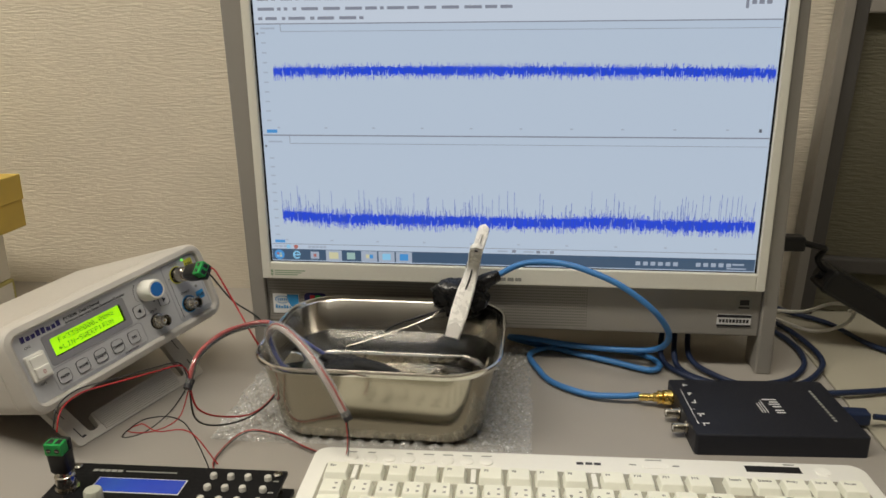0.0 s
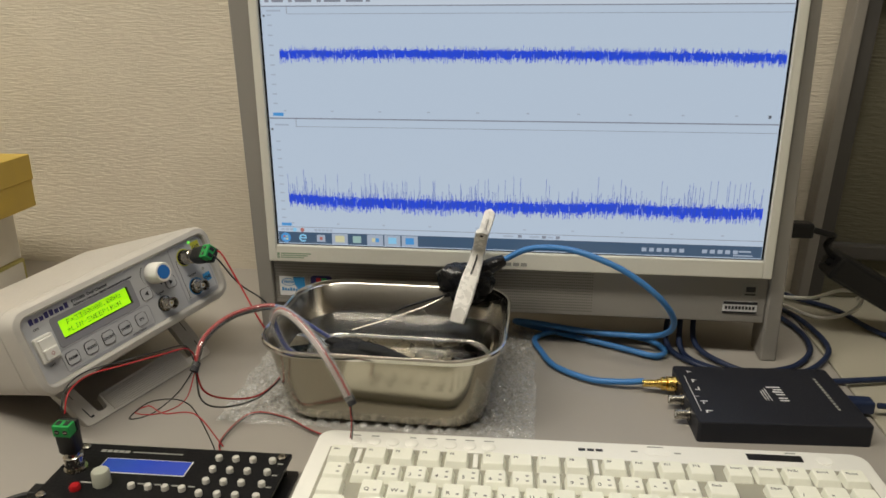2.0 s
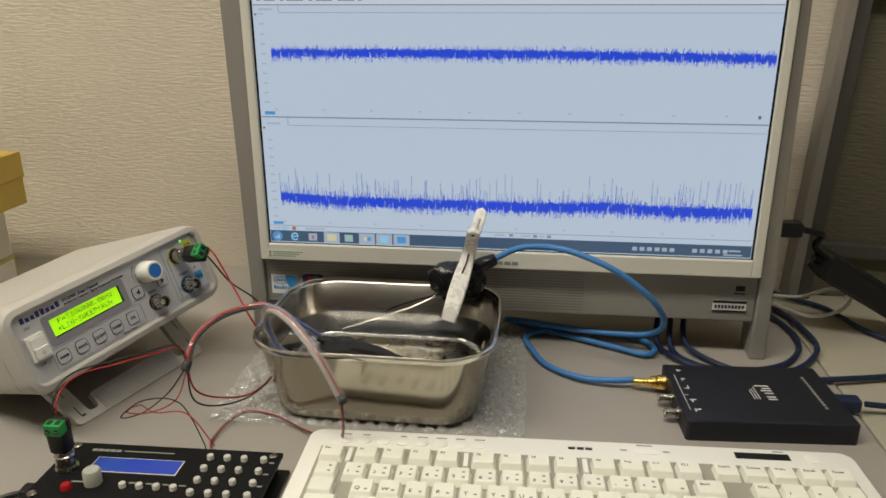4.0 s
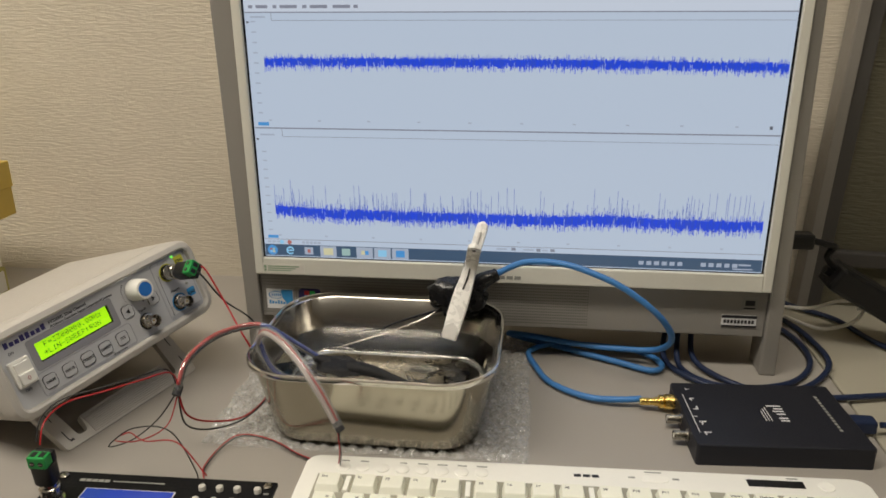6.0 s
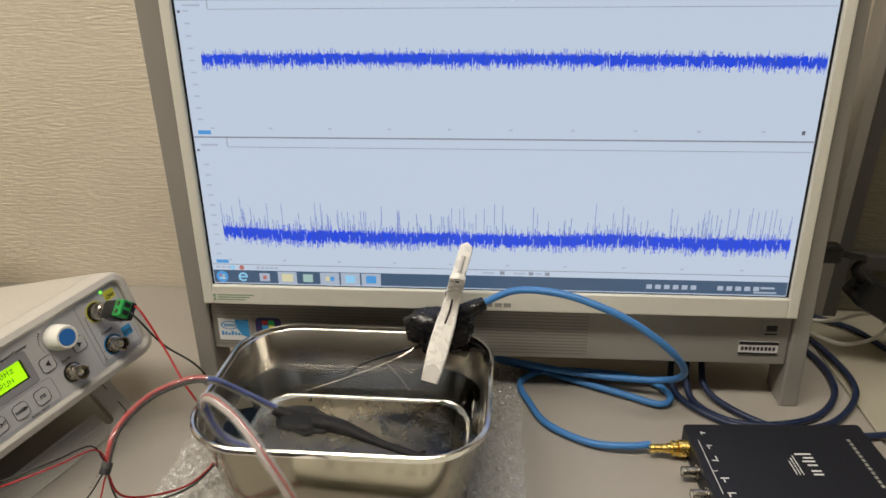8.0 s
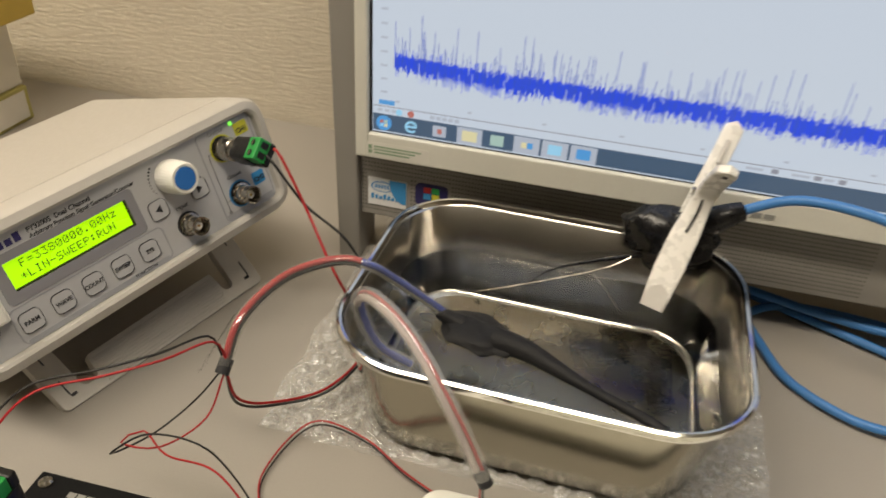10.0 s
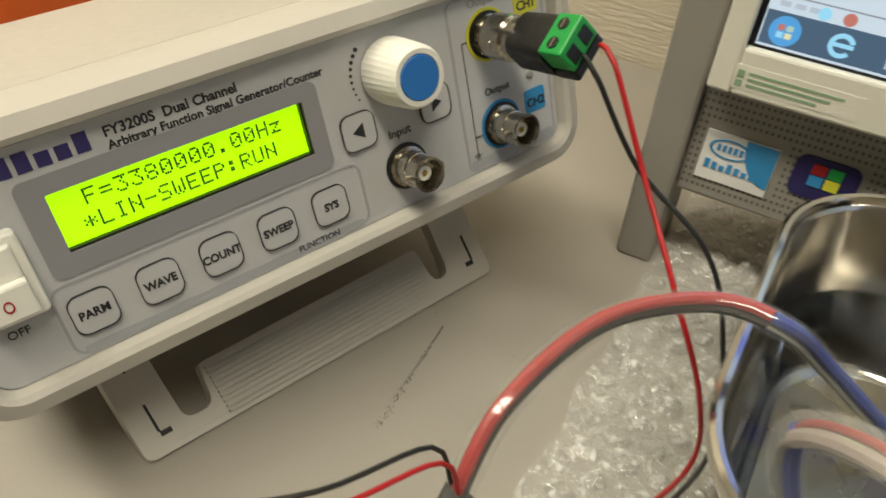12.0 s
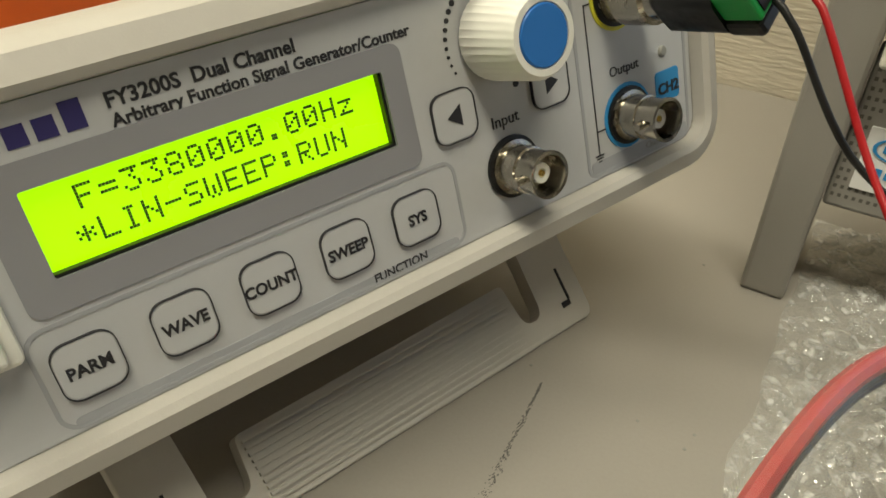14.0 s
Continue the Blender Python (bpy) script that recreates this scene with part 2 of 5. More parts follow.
# ---------------------------------------------------------------- the room
DESK_W0, DESK_W1, WALL_Y = -1.4, 0.400, 0.885
bm = box(-2.6, 2.6, WALL_Y, WALL_Y + 0.12, -0.72, 1.9)
tagged(part("wall_north", bm, M_wall), "cream textured woven-look wallpaper on a plain wall", "wall", kind="structure")
for nm, b in (("wall_south", (-2.6, 2.6, -6.12, -6.0, -0.72, 1.9)), ("wall_west", (-2.72, -2.6, -6.12, 1.05, -0.72, 1.9)), ("wall_east", (2.6, 2.72, -6.12, 1.05, -0.72, 1.9))):
    tagged(part(nm, box(*b), M_far_wall if nm == "wall_south" else M_wall), "plain unseen wall closing the office", "wall", kind="structure")
tagged(part("floor", box(-2.72, 2.72, -6.12, 1.05, -0.82, -0.72), M_floor), "grey carpet floor of the office", "floor", kind="structure")
tagged(part("ceiling", box(-2.72, 2.72, -6.12, 1.05, 1.9, 2.0), M_ceiling), "off-white board ceiling of the office", "ceiling", kind="structure")


def ceiling_light(x, y):
    t = thing("ceiling_light", "white fluorescent ceiling light with two tubes", "ceiling light", pose(x, y, 1.9), group="ceiling lights")
    part("housing", box(-0.62, 0.62, -0.15, 0.15, -0.05, 0.0, 0.004), M_lampbody, t)
    for s in (-0.07, 0.07):
        part("tube", lathe([(0.016, -0.58), (0.016, 0.58)], 16, m=pose(0, s, -0.075, 0, 90, 0)), M_tube_light, t, smooth=True)
    return t


ceiling_light(-1.25, -0.08)
ceiling_light(0.02, -0.08)
for x, y in ((-1.25, -0.08), (0.02, -0.08)):
    ld = bpy.data.lights.new("fluorescent", "AREA")
    ld.shape, ld.size, ld.size_y, ld.energy, ld.color = "RECTANGLE", 1.2, 0.3, LAMP * (1.18 if x < -1 else 0.92), (1.0, 0.93, 0.80)
    lo = new("fluorescent", ld)
    lo.matrix_world = pose(x, y, 1.79)

desk = thing("desk", "grey-beige laminate desk top against the wall", "desk")
part("desk_top", box(DESK_W0, DESK_W1, -0.08, WALL_Y - 0.002, -0.028, 0.0, 0.0015), M_desk, desk)
for x in (DESK_W0 + 0.03, DESK_W1 - 0.03):
    part("side_panel", box(x - 0.015, x + 0.015, -0.04, WALL_Y - 0.03, -0.72, -0.028), M_silver, desk)
desk2 = thing("side_desk", "pale cream laminate desk standing beside the grey one", "desk")
part("desk_top", box(DESK_W1 + 0.003, 1.6, -0.08, WALL_Y - 0.002, -0.03, -0.002, 0.0015), M_desk2, desk2)
for x in (DESK_W1 + 0.05, 1.55):
    part("side_panel", box(x - 0.015, x + 0.015, -0.04, WALL_Y - 0.03, -0.72, -0.03), M_silver, desk2)

# ---------------------------------------------------------------- monitor (all-in-one computer)
SX0, SX1, SZ0, SZ1, SY = -0.168, 0.320, 0.110, 0.3845, 0.668
mon = thing("desktop_computer", "silver and cream all-in-one desktop computer showing blue waveforms", "computer", pose(0, 0, 0))
FX0, FX1 = -0.194, 0.347
# side uprights run down as legs
for x0, x1, lean in ((FX0, FX0 + 0.0158, -0.0075), (FX1 - 0.0158, FX1, -0.0065)):
    out, inn = (x0, x1) if lean and x0 < 0 else (x1, x0)
    b = bmesh.new()
    bmesh.ops.create_cube(b, size=1.0)
    for v in b.verts:
        top = v.co.z > 0
        x = (out + (lean if top else 0.0)) if (v.co.x < 0) == (x0 < 0) else inn
        v.co = Vector((x, 0.693 + 0.038 * v.co.y, 0.43 if top else 0.0))
    bmesh.ops.bevel(b, geom=b.edges[:], offset=0.0018, segments=2, profile=0.5, affect="EDGES")
    part("leg", b, M_silver, mon, "silver-grey side upright reaching the desk")
part("lower_panel", box(FX0 + 0.0161, FX1 - 0.0161, 0.678, 0.70, 0.040, 0.092, 0.0015), M_silver, mon, "perforated silver-grey speaker panel")
part("back_cover", box(FX0 + 0.02, FX1 - 0.02, 0.70, 0.76, 0.05, 0.42, 0.01), M_silver, mon)
bm = None
for b in ((SX0 - 0.009, SX0, SZ0 - 0.018, SZ1 + 0.02), (SX1, SX1 + 0.009, SZ0 - 0.018, SZ1 + 0.02), (SX0, SX1, SZ0 - 0.018, SZ0), (SX0, SX1, SZ1, SZ1 + 0.02)):
    bm = box(b[0], b[1], 0.6655, 0.70, b[2], b[3], 0.0012, bm=bm)
part("bezel", bm, M_cream, mon, "cream plastic screen bezel")
part("top_cover", box(FX0 + 0.0161, FX1 - 0.0161, 0.674, 0.712, SZ1 + 0.0205, 0.43, 0.002), M_silver, mon)
part("screen_edge", box(SX0, SX1, SY + 0.0012, SY + 0.004, SZ0, SZ1), M_screen_black, mon)
scr = part("screen", box(SX0 + 0.0025, SX1 - 0.0025, SY, SY + 0.0014, SZ0 + 0.0015, SZ1 - 0.0025), E_bg, mon, "glowing pale screen with a waveform program")


# screen contents: all lie on the glowing screen as thin sheets
def on_screen(name, rects, material, lift=0.0003, label=""):
    b = None
    for x0, x1, z0, z1 in rects:
        b = box(x0, x1, SY - lift, SY + 0.0002, z0, z1, bm=b)
    ob = part(name, b, material, scr, label)
    if len(rects) > 3:
        ob["kind"] = "stuff"
    return ob


def noise_band(name, x0, x1, centre, spread, spike, n, lift):
    """A dense noisy trace: a solid core with a ragged fringe of thin strokes."""
    rnd = random.Random(7)
    b = bmesh.new()
    dx = (x1 - x0) / n

    def stroke(x, w, lo, hi, y):
        b.faces.new([b.verts.new(p) for p in ((x, y, lo), (x + w, y, lo), (x + w, y, hi), (x, y, hi))])
    for i in range(n):
        x = x0 + i * dx
        c = centre((i + 0.5) / n)
        stroke(x, dx * 1.05, c - spread * (0.35 + 0.5 * rnd.random()), c + spread * (0.40 + 0.35 * rnd.random()), SY - lift)
    ob = part(name, b, E_trace, scr, "dense blue noise waveform")
    ob["kind"] = "stuff"
    # a blue fringe, tall thin darker spikes and pale gaps that break the band up
    for kind, material, share, y in (("trace_fringe", E_trace, 0.85, SY - lift - 0.00006), ("trace_spike", E_spike, 0.55, SY - lift - 0.00010), ("trace_gap", E_bg, 0.46, SY - lift - 0.00016)):
        b = bmesh.new()
        for i in range(n):
            if rnd.random() > share:
                continue
            x, c = x0 + i * dx, centre((i + 0.5) / n)
            up, dn = spike(i / n, rnd)
            if kind == "trace_fringe":
                stroke(x, dx * 0.55, c - spread * (0.5 + 0.9 * rnd.random()), c + spread * (0.5 + 0.8 * rnd.random() ** 2), y)
            elif kind == "trace_spike":
                stroke(x + dx * 0.3, dx * 0.42, c - spread * 0.2 - dn, c + spread * 0.3 + up, y)
            else:
                k = rnd.random()
                if rnd.random() < 0.66:
                    stroke(x, dx * 0.5, c - spread * 1.5, c - spread * (0.75 - 1.0 * k * k), y)
                else:
                    stroke(x, dx * 0.5, c + spread * (0.75 - 0.7 * k * k), c + spread * 1.3, y)
        ob = part(kind, b, material, scr)
        ob["kind"] = "stuff"


E_spike = emis("trace_spike_navy", (0.03, 0.075, 0.46), SCREEN)
noise_band("upper_trace", -0.150, 0.316, lambda u: 0.3030 + 0.0016 * math.sin(3.1 * u) - 0.0025 * u, 0.0064, lambda u, r: (0.0055 * r.random(), 0.0055 * r.random()), 620, 0.0005)
noise_band("lower_trace", -0.151, 0.313, lambda u: 0.1572 + 0.004 * math.exp(-u * 16) - 0.0002 * u + 0.002 * math.exp(-((u - 0.7) / 0.07) ** 2), 0.0084,
           lambda u, r: ((0.010 + 0.020 * r.random() ** 2.2) if r.random() < 0.46 + 0.2 * math.exp(-u * 20) else 0.010 * r.random(), 0.009 * r.random()), 560, 0.0005)
on_screen("pane_line", [(SX0 + 0.003, SX1 - 0.003, 0.2411, 0.2423), (SX0 + 0.003, SX1 - 0.003, 0.1295, 0.1300), (SX0 + 0.03, SX1 - 0.004, 0.2335, 0.2339), (SX0 + 0.003, SX1 - 0.003, 0.3465, 0.3475), (SX0 + 0.028, SX1 - 0.004, 0.3398, 0.3402),
                        (SX0 + 0.0275, SX0 + 0.028, 0.3402, 0.3465), (SX0 + 0.0295, SX0 + 0.03, 0.2339, 0.2411)], E_line)
marks = []
for zc, n, step in ((0.2555, 10, 0.0092), (0.139, 10, 0.0088)):
    for i in range(n):
        marks.append((SX0 + 0.008, SX0 + 0.0125, zc + i * step, zc + i * step + 0.0013))
for zc, k in ((0.2485, 10), (0.1335, 10)):
    for i in range(k):
        x = SX0 + 0.018 + i * 0.0475
        marks.append((x, x + 0.0028, zc, zc + 0.0013))
on_screen("axis_number", marks, E_soft)
for mark in [(SX0 + 0.007, SX0 + 0.0175, 0.2440, 0.2472), (SX0 + 0.007, SX0 + 0.0175, 0.1310, 0.1340)]:
    on_screen("axis_unit", [mark], E_iblue)
for mark in [(SX0 + 0.008, SX0 + 0.022, 0.2345, 0.2362), (SX0 + 0.008, SX0 + 0.022, 0.3422, 0.3438)]:
    on_screen("tab_title", [mark], E_soft)
for mark in [(SX0 + 0.004, SX0 + 0.006, 0.2300, 0.2318), (SX0 + 0.004, SX0 + 0.006, 0.3375, 0.3393), (SX1 - 0.013, SX1 - 0.0105, 0.2470, 0.2500)]:
    on_screen("corner_mark", [mark], E_ink)
on_screen("toolbar", [(SX0 + 0.003, SX1 - 0.003, 0.3476, 0.3815)], E_tool, 0.00025)
tool = []
rt = random.Random(3)
for row, z in enumerate((0.3505, 0.3590, 0.3680)):
    x = SX0 + 0.007
    while x < SX0 + (0.11 if row == 0 else 0.24):
        w = rt.choice((0.0035, 0.004, 0.011, 0.016))
        tool.append((x, x + w, z, z + 0.0028))
        x += w + rt.choice((0.003, 0.005))
on_screen("tool_icon", tool, E_line, 0.0004)
on_screen("program_mark", [(SX1 - 0.036, SX1 - 0.0335, 0.3565, 0.3640), (SX1 - 0.031, SX1 - 0.027, 0.3600, 0.3640), (SX1 - 0.025, SX1 - 0.0205, 0.3600, 0.3640), (SX1 - 0.0185, SX1 - 0.014, 0.3600, 0.3640)], E_line, 0.0004, "grey program mark")
# status row above the task bar
st = [(SX0 + 0.006 + i * 0.0048, SX0 + 0.0095 + i * 0.0048, 0.1262, 0.1280) for i in range(3)] + [(-0.1265 + i * 0.004, -0.1235 + i * 0.004, 0.1258, 0.1282) for i in range(5)]
st += [(0.068, 0.078, 0.1262, 0.1278), (0.094, 0.104, 0.1262, 0.1278), (0.112, 0.1175, 0.1262, 0.1278)]
on_screen("status_text", st, E_soft)
for i, (x, m) in enumerate(((-0.1475, E_icyan), (-0.1395, E_ired))):
    part("status_button", lathe([(0.0022, 0), (0.0022, 0.0003)], 14, m=pose(x, SY, 0.1268, 90, 0, 0)), m, scr)
for mark in [(0.0825, 0.0865, 0.1258, 0.1286), (0.1065, 0.1105, 0.1256, 0.1284), (0.1200, 0.124, 0.1256, 0.1284)]:
    on_screen("status_box", [mark], E_line)
bar = on_screen("task_bar", [(SX0 + 0.003, SX1 - 0.003, SZ0 + 0.0025, 0.1243)], E_bar, 0.0003, "dark blue translucent task bar")


def bar_item(name, x, w, h, material, lift=0.0006, n=0):
    if n:
        return part(name, lathe([(w / 2, 0), (w / 2, 0.0002)], n, m=pose(x, SY - lift, 0.1182, 90, 0, 0)), material, scr)
    return on_screen(name, [(x - w / 2, x + w / 2, 0.1182 - h / 2, 0.1182 + h / 2)], material, lift)


for x in (-0.100, -0.063, -0.045, -0.027):
    bar_item("task_button", x, 0.0165, 0.0112, E_soft, 0.0005)
bar_item("start_orb", -0.1575, 0.0105, 0, E_iblue, n=24)
for dx, dz, m in ((-0.0014, 0.0012, E_ired), (0.0014, 0.0012, E_igreen), (-0.0014, -0.0014, E_icyan), (0.0014, -0.0014, E_iyel)):
    on_screen("orb_pane", [(-0.1575 + dx - 0.0011, -0.1575 + dx + 0.0011, 0.1182 + dz - 0.001, 0.1182 + dz + 0.001)], m, 0.0009)
ring = [[(-0.139 + r * math.cos(a), SY - 0.0007, 0.1182 + r * math.sin(a)) for a in [radians(20 + 10 * k) for k in range(31)]] for r in (0.0026, 0.0042)]
part("browser_icon", loft(ring + [ring[0][:0] or [(p[0], p[1] + 0.0002, p[2]) for p in ring[1]]], closed=False, cap0=False, cap1=False), E_icyan, scr)
on_screen("browser_bar", [(-0.1425, -0.1352, 0.1176, 0.1189)], E_icyan, 0.0007)
bar_item("player_icon", -0.120, 0.0088, 0.0075, E_soft)
bar_item("player_arrow", -0.1198, 0.0030, 0.0034, E_ired, 0.0008)
bar_item("folder_icon", -0.100, 0.0098, 0.0072, E_iyel)
bar_item("recorder_icon", -0.082, 0.0085, 0.0072, E_igreen)
bar_item("wave_icon", -0.0645, 0.0038, 0.0040, E_iyel)
bar_item("wave_icon", -0.0608, 0.0038, 0.0040, E_iblue)
bar_item("program_icon", -0.045, 0.0085, 0.0068, E_icyan)
bar_item("program_icon", -0.027, 0.0088, 0.0070, E_iblue)
tray_i = [(0.204 + i * 0.0072, 0.2085 + i * 0.0072, 0.1160, 0.1198) for i in range(13) if i not in (6, 7)] + [(0.296, 0.307, 0.1180, 0.1196), (0.291, 0.309, 0.1140, 0.1152)]
on_screen("tray_icon", tray_i, E_soft, 0.0006)

# stickers and print on the casing
note = part("notice_label", box(-0.1685, -0.1255, 0.66535, 0.6657, 0.0950, 0.1040), M_paper, mon, "small cream notice label with green print")
M_notegreen = mat("green_grey_print", (0.25, 0.36, 0.24), 0.6, var=0.03)
b = None
for i in range(3):
    b = box(-0.1635, -0.131 - 0.004 * i, 0.6652, 0.6655, 0.1008 - 0.0022 * i, 0.1019 - 0.0022 * i, bm=b)
b = box(-0.1675, -0.1650, 0.6652, 0.6655, 0.0992, 0.1022, bm=b)
b = box(-0.1675, -0.1650, 0.6652, 0.6655, 0.0960, 0.0985, bm=b)
part("print", b, M_notegreen, note)
st1 = part("processor_sticker", box(-0.172, -0.1435, 0.6773, 0.678, 0.0490, 0.0710, 0.0002), M_ink_white, mon, "white and blue processor sticker")
quarter = [(-0.1438, 0.0705)] + [(-0.1438 - 0.0125 * math.cos(radians(a)) , 0.0705 - 0.018 * math.sin(radians(a))) for a in range(0, 91, 10)]
part("blue_field", loft([[(x, 0.6771, z) for x, z in quarter], [(x, 0.6774, z) for x, z in quarter]]), M_ch_blue, st1)
oval = [[(-0.1615 + r * 0.0082 * math.cos(a), 0.6770, 0.0645 + r * 0.0042 * math.sin(a)) for a in [2 * math.pi * k / 28 for k in range(29)]] for r in (0.86, 1.0)]
oval.append([(p[0], 0.6773, p[2]) for p in oval[1]])
part("oval_mark", loft(oval, closed=False, cap0=False, cap1=False), M_ch_blue, st1)
b = None
for i in range(5):
    b = box(-0.1665 + i * 0.0022, -0.1652 + i * 0.0022, 0.6770, 0.6773, 0.0632, 0.0660, bm=b)
for i in range(7):
    b = box(-0.1695 + i * 0.0030, -0.1675 + i * 0.0030, 0.6770, 0.6773, 0.0545, 0.0585 - 0.0008 * (i % 3), bm=b)
tagged(part("mark_bars", b, M_ch_blue, st1), kind="stuff")
st2 = part("system_sticker", slab(0.0235, 0.0175, 0.004, 0, 0.0007, m=pose(-0.1255, 0.678, 0.064, 90, 0, 0)), M_ink_blue, mon, "dark blue sticker with four coloured panes")
for dx, dz, m in ((-0.0030, 0.0030, M_red), (0.0030, 0.0030, M_green), (-0.0030, -0.0020, M_ch_blue), (0.0030, -0.0020, M_yellow)):
    part("coloured_pane", box(-0.1255 + dx - 0.0026, -0.1255 + dx + 0.0026, 0.6770, 0.6773, 0.0650 + dz - 0.0022, 0.0650 + dz + 0.0022), m, st2)
rec = part("recycling_mark", box(0.3065, 0.3215, 0.6774, 0.678, 0.0685, 0.0825), M_ink_grey, mon)
part("mark_bars", box(0.310, 0.319, 0.6771, 0.6775, 0.0735, 0.079, bm=box(0.309, 0.3195, 0.6771, 0.6775, 0.070, 0.0715)), M_ink, rec)
lab = part("rating_label", box(0.2895, 0.3225, 0.6773, 0.678, 0.0505, 0.0630), M_ink_white, mon, "white label with black edges and print")
b = box(0.2895, 0.3225, 0.6770, 0.6774, 0.0600, 0.0630)
b = box(0.2895, 0.3225, 0.6770, 0.6774, 0.0505, 0.0523, bm=b)
for i in range(9):
    b = box(0.2915 + i * 0.0033, 0.2938 + i * 0.0033, 0.6770, 0.6774, 0.0545, 0.0580, bm=b)
part("print", b, M_ink, lab)
# maker's mark on the bezel, as plain shapes
b = None
for x in (0.0705, 0.0785, 0.0862):
    b = box(x, x + 0.0062, 0.6651, 0.6656, 0.0965, 0.1000, bm=b)
part("maker_mark", b, M_ink_grey, mon)
# perforations of the speaker panel
b = bmesh.new()
for i in range(150):
    for k in range(15):
        for cx in (-0.1765, ):
            x, z = cx + i * 0.00225, 0.0445 + k * 0.0031
            if -0.1735 < x < -0.1425 and 0.048 < z < 0.0725 or -0.138 < x < -0.1125 and 0.054 < z < 0.0735:
                continue
            vs = [b.verts.new((x + dx, 0.6778, z + dz)) for dx, dz in ((0, 0), (0.0011, 0), (0.0011, 0.0013), (0, 0.0013))]
            b.faces.new(vs)
holes = part("perforation", b, M_hole, mon, "rows of small square speaker holes")
holes["kind"] = "stuff"

# ---------------------------------------------------------------- signal generator
G = Matrix(((0.37816, -0.87945, -0.28907, -0.25898), (0.91987, 0.39209, 0.01052, 0.54421), (0.10408, -0.26989, 0.95725, 0.09678), (0, 0, 0, 1)))
sg = thing("signal_generator", "grey-white bench signal generator with glowing green display on its stand", "signal generator", G)
UC, VC, UW, VH, SGD = -0.0073, -0.0026, 0.2116, 0.0768, 0.195
# casing: softened ring at the front, long sleeve behind


def ring_at(y, w, h, r):
    drop = 0.03 * max(0.0, y - 0.016)
    return [(x, y, z) for x, z in rrect(w, h - drop, r, 6, UC, VC - drop / 2)]


b = loft([ring_at(0.0, UW - 0.018, VH - 0.018, 0.006), ring_at(-0.0035, UW - 0.0165, VH - 0.0165, 0.007), ring_at(-0.0045, UW - 0.013, VH - 0.013, 0.009), ring_at(-0.003, UW - 0.004, VH - 0.004, 0.013),
          ring_at(0.0005, UW, VH, 0.015), ring_at(0.016, UW, VH, 0.015), ring_at(0.0165, UW - 0.002, VH - 0.002, 0.014), ring_at(0.0175, UW - 0.002, VH - 0.002, 0.014),
          ring_at(0.018, UW, VH, 0.015), ring_at(SGD - 0.003, UW, VH, 0.015), ring_at(SGD, UW - 0.006, VH - 0.006, 0.012)], cap0=False)
part("casing", b, M_case, sg, "grey-white plastic casing", smooth=True)
L0, L1, L2, L3 = -0.0751, -0.0051, -0.0032, 0.0128
PX0, PX1, PZ0, PZ1 = UC - UW / 2 + 0.0092, UC + UW / 2 - 0.0092, VC - VH / 2 + 0.0092, VC + VH / 2 - 0.0092
po = rrect(PX1 - PX0, PZ1 - PZ0, 0.006, 6, (PX0 + PX1) / 2, (PZ0 + PZ1) / 2)
ph = rrect(L1 - L0, L3 - L2, 0.0004, 6, (L0 + L1) / 2, (L2 + L3) / 2)
b = loft([[(x, 0.003, z) for x, z in po], [(x, 0.0, z) for x, z in po], [(x, 0.0, z) for x, z in ph], [(x, 0.003, z) for x, z in ph]], cap0=False, cap1=False)
part("front_panel", b, M_panel, sg, "pale grey printed front panel")


def plate(name, x0, x1, z0, z1, r, th, material, label="", hole=None):
    if hole:
        a = rrect(x1 - x0, z1 - z0, r, 5, (x0 + x1) / 2, (z0 + z1) / 2)
        h = rrect(hole[1] - hole[0], hole[3] - hole[2], 0.0005, 5, (hole[0] + hole[1]) / 2, (hole[2] + hole[3]) / 2)
        bb = loft([[(x, 0, z) for x, z in a], [(x, -th, z) for x, z in a], [(x, -th, z) for x, z in h], [(x, 0.003, z) for x, z in h]], cap0=False, cap1=False)
    else:
        bb = slab(x1 - x0, z1 - z0, r, 0, th, th * 0.4, m=pose((x0 + x1) / 2, 0, (z0 + z1) / 2, 90, 0, 0))
    return part(name, bb, material, sg, label)


def outline(name, x0, x1, z0, z1, r, w, material, y=-0.0002):
    a = rrect(x1 - x0, z1 - z0, r, 5, (x0 + x1) / 2, (z0 + z1) / 2)
    h = rrect(x1 - x0 - 2 * w, z1 - z0 - 2 * w, r - w, 5, (x0 + x1) / 2, (z0 + z1) / 2)
    return part(name, loft([[(x, y + 0.0003, z) for x, z in a], [(x, y, z) for x, z in a], [(x, y, z) for x, z in h], [(x, y + 0.0003, z) for x, z in h]], cap0=False, cap1=False), material, sg)


M_panel_dark = mat("panel_grey_field", (0.36, 0.37, 0.40), 0.4, var=0.03, scale=300)
plate("display_surround", -0.0812, 0.0002, -0.0090, 0.0177, 0.0025, 0.0004, M_lcd_grey, "dark grey display surround", hole=(L0, L1, L2, L3))
# Black strips draw the shadow at the sunken display's lower and right edges.
part("recess_shadow", box(L0, L1, 0.0004, 0.0022, L2 - 0.0002, L2 + 0.0007, bm=box(L1 - 0.0007, L1 + 0.0002, 0.0004, 0.0022, L2, L3)), M_black, sg, "black strips drawn as the shadow of the sunken display's edge")
lcd = part("display", box(L0, L1, 0.0022, 0.0032, L2, L3), M_lcd_green, sg, "glowing yellow-green character display")
outline("field_edge", -0.0845, 0.0078, -0.0312, -0.0102, 0.004, 0.0008, M_panel_dark)
outline("field_edge", 0.0478, 0.0876, -0.0312, 0.0262, 0.003, 0.0009, M_panel_dark)

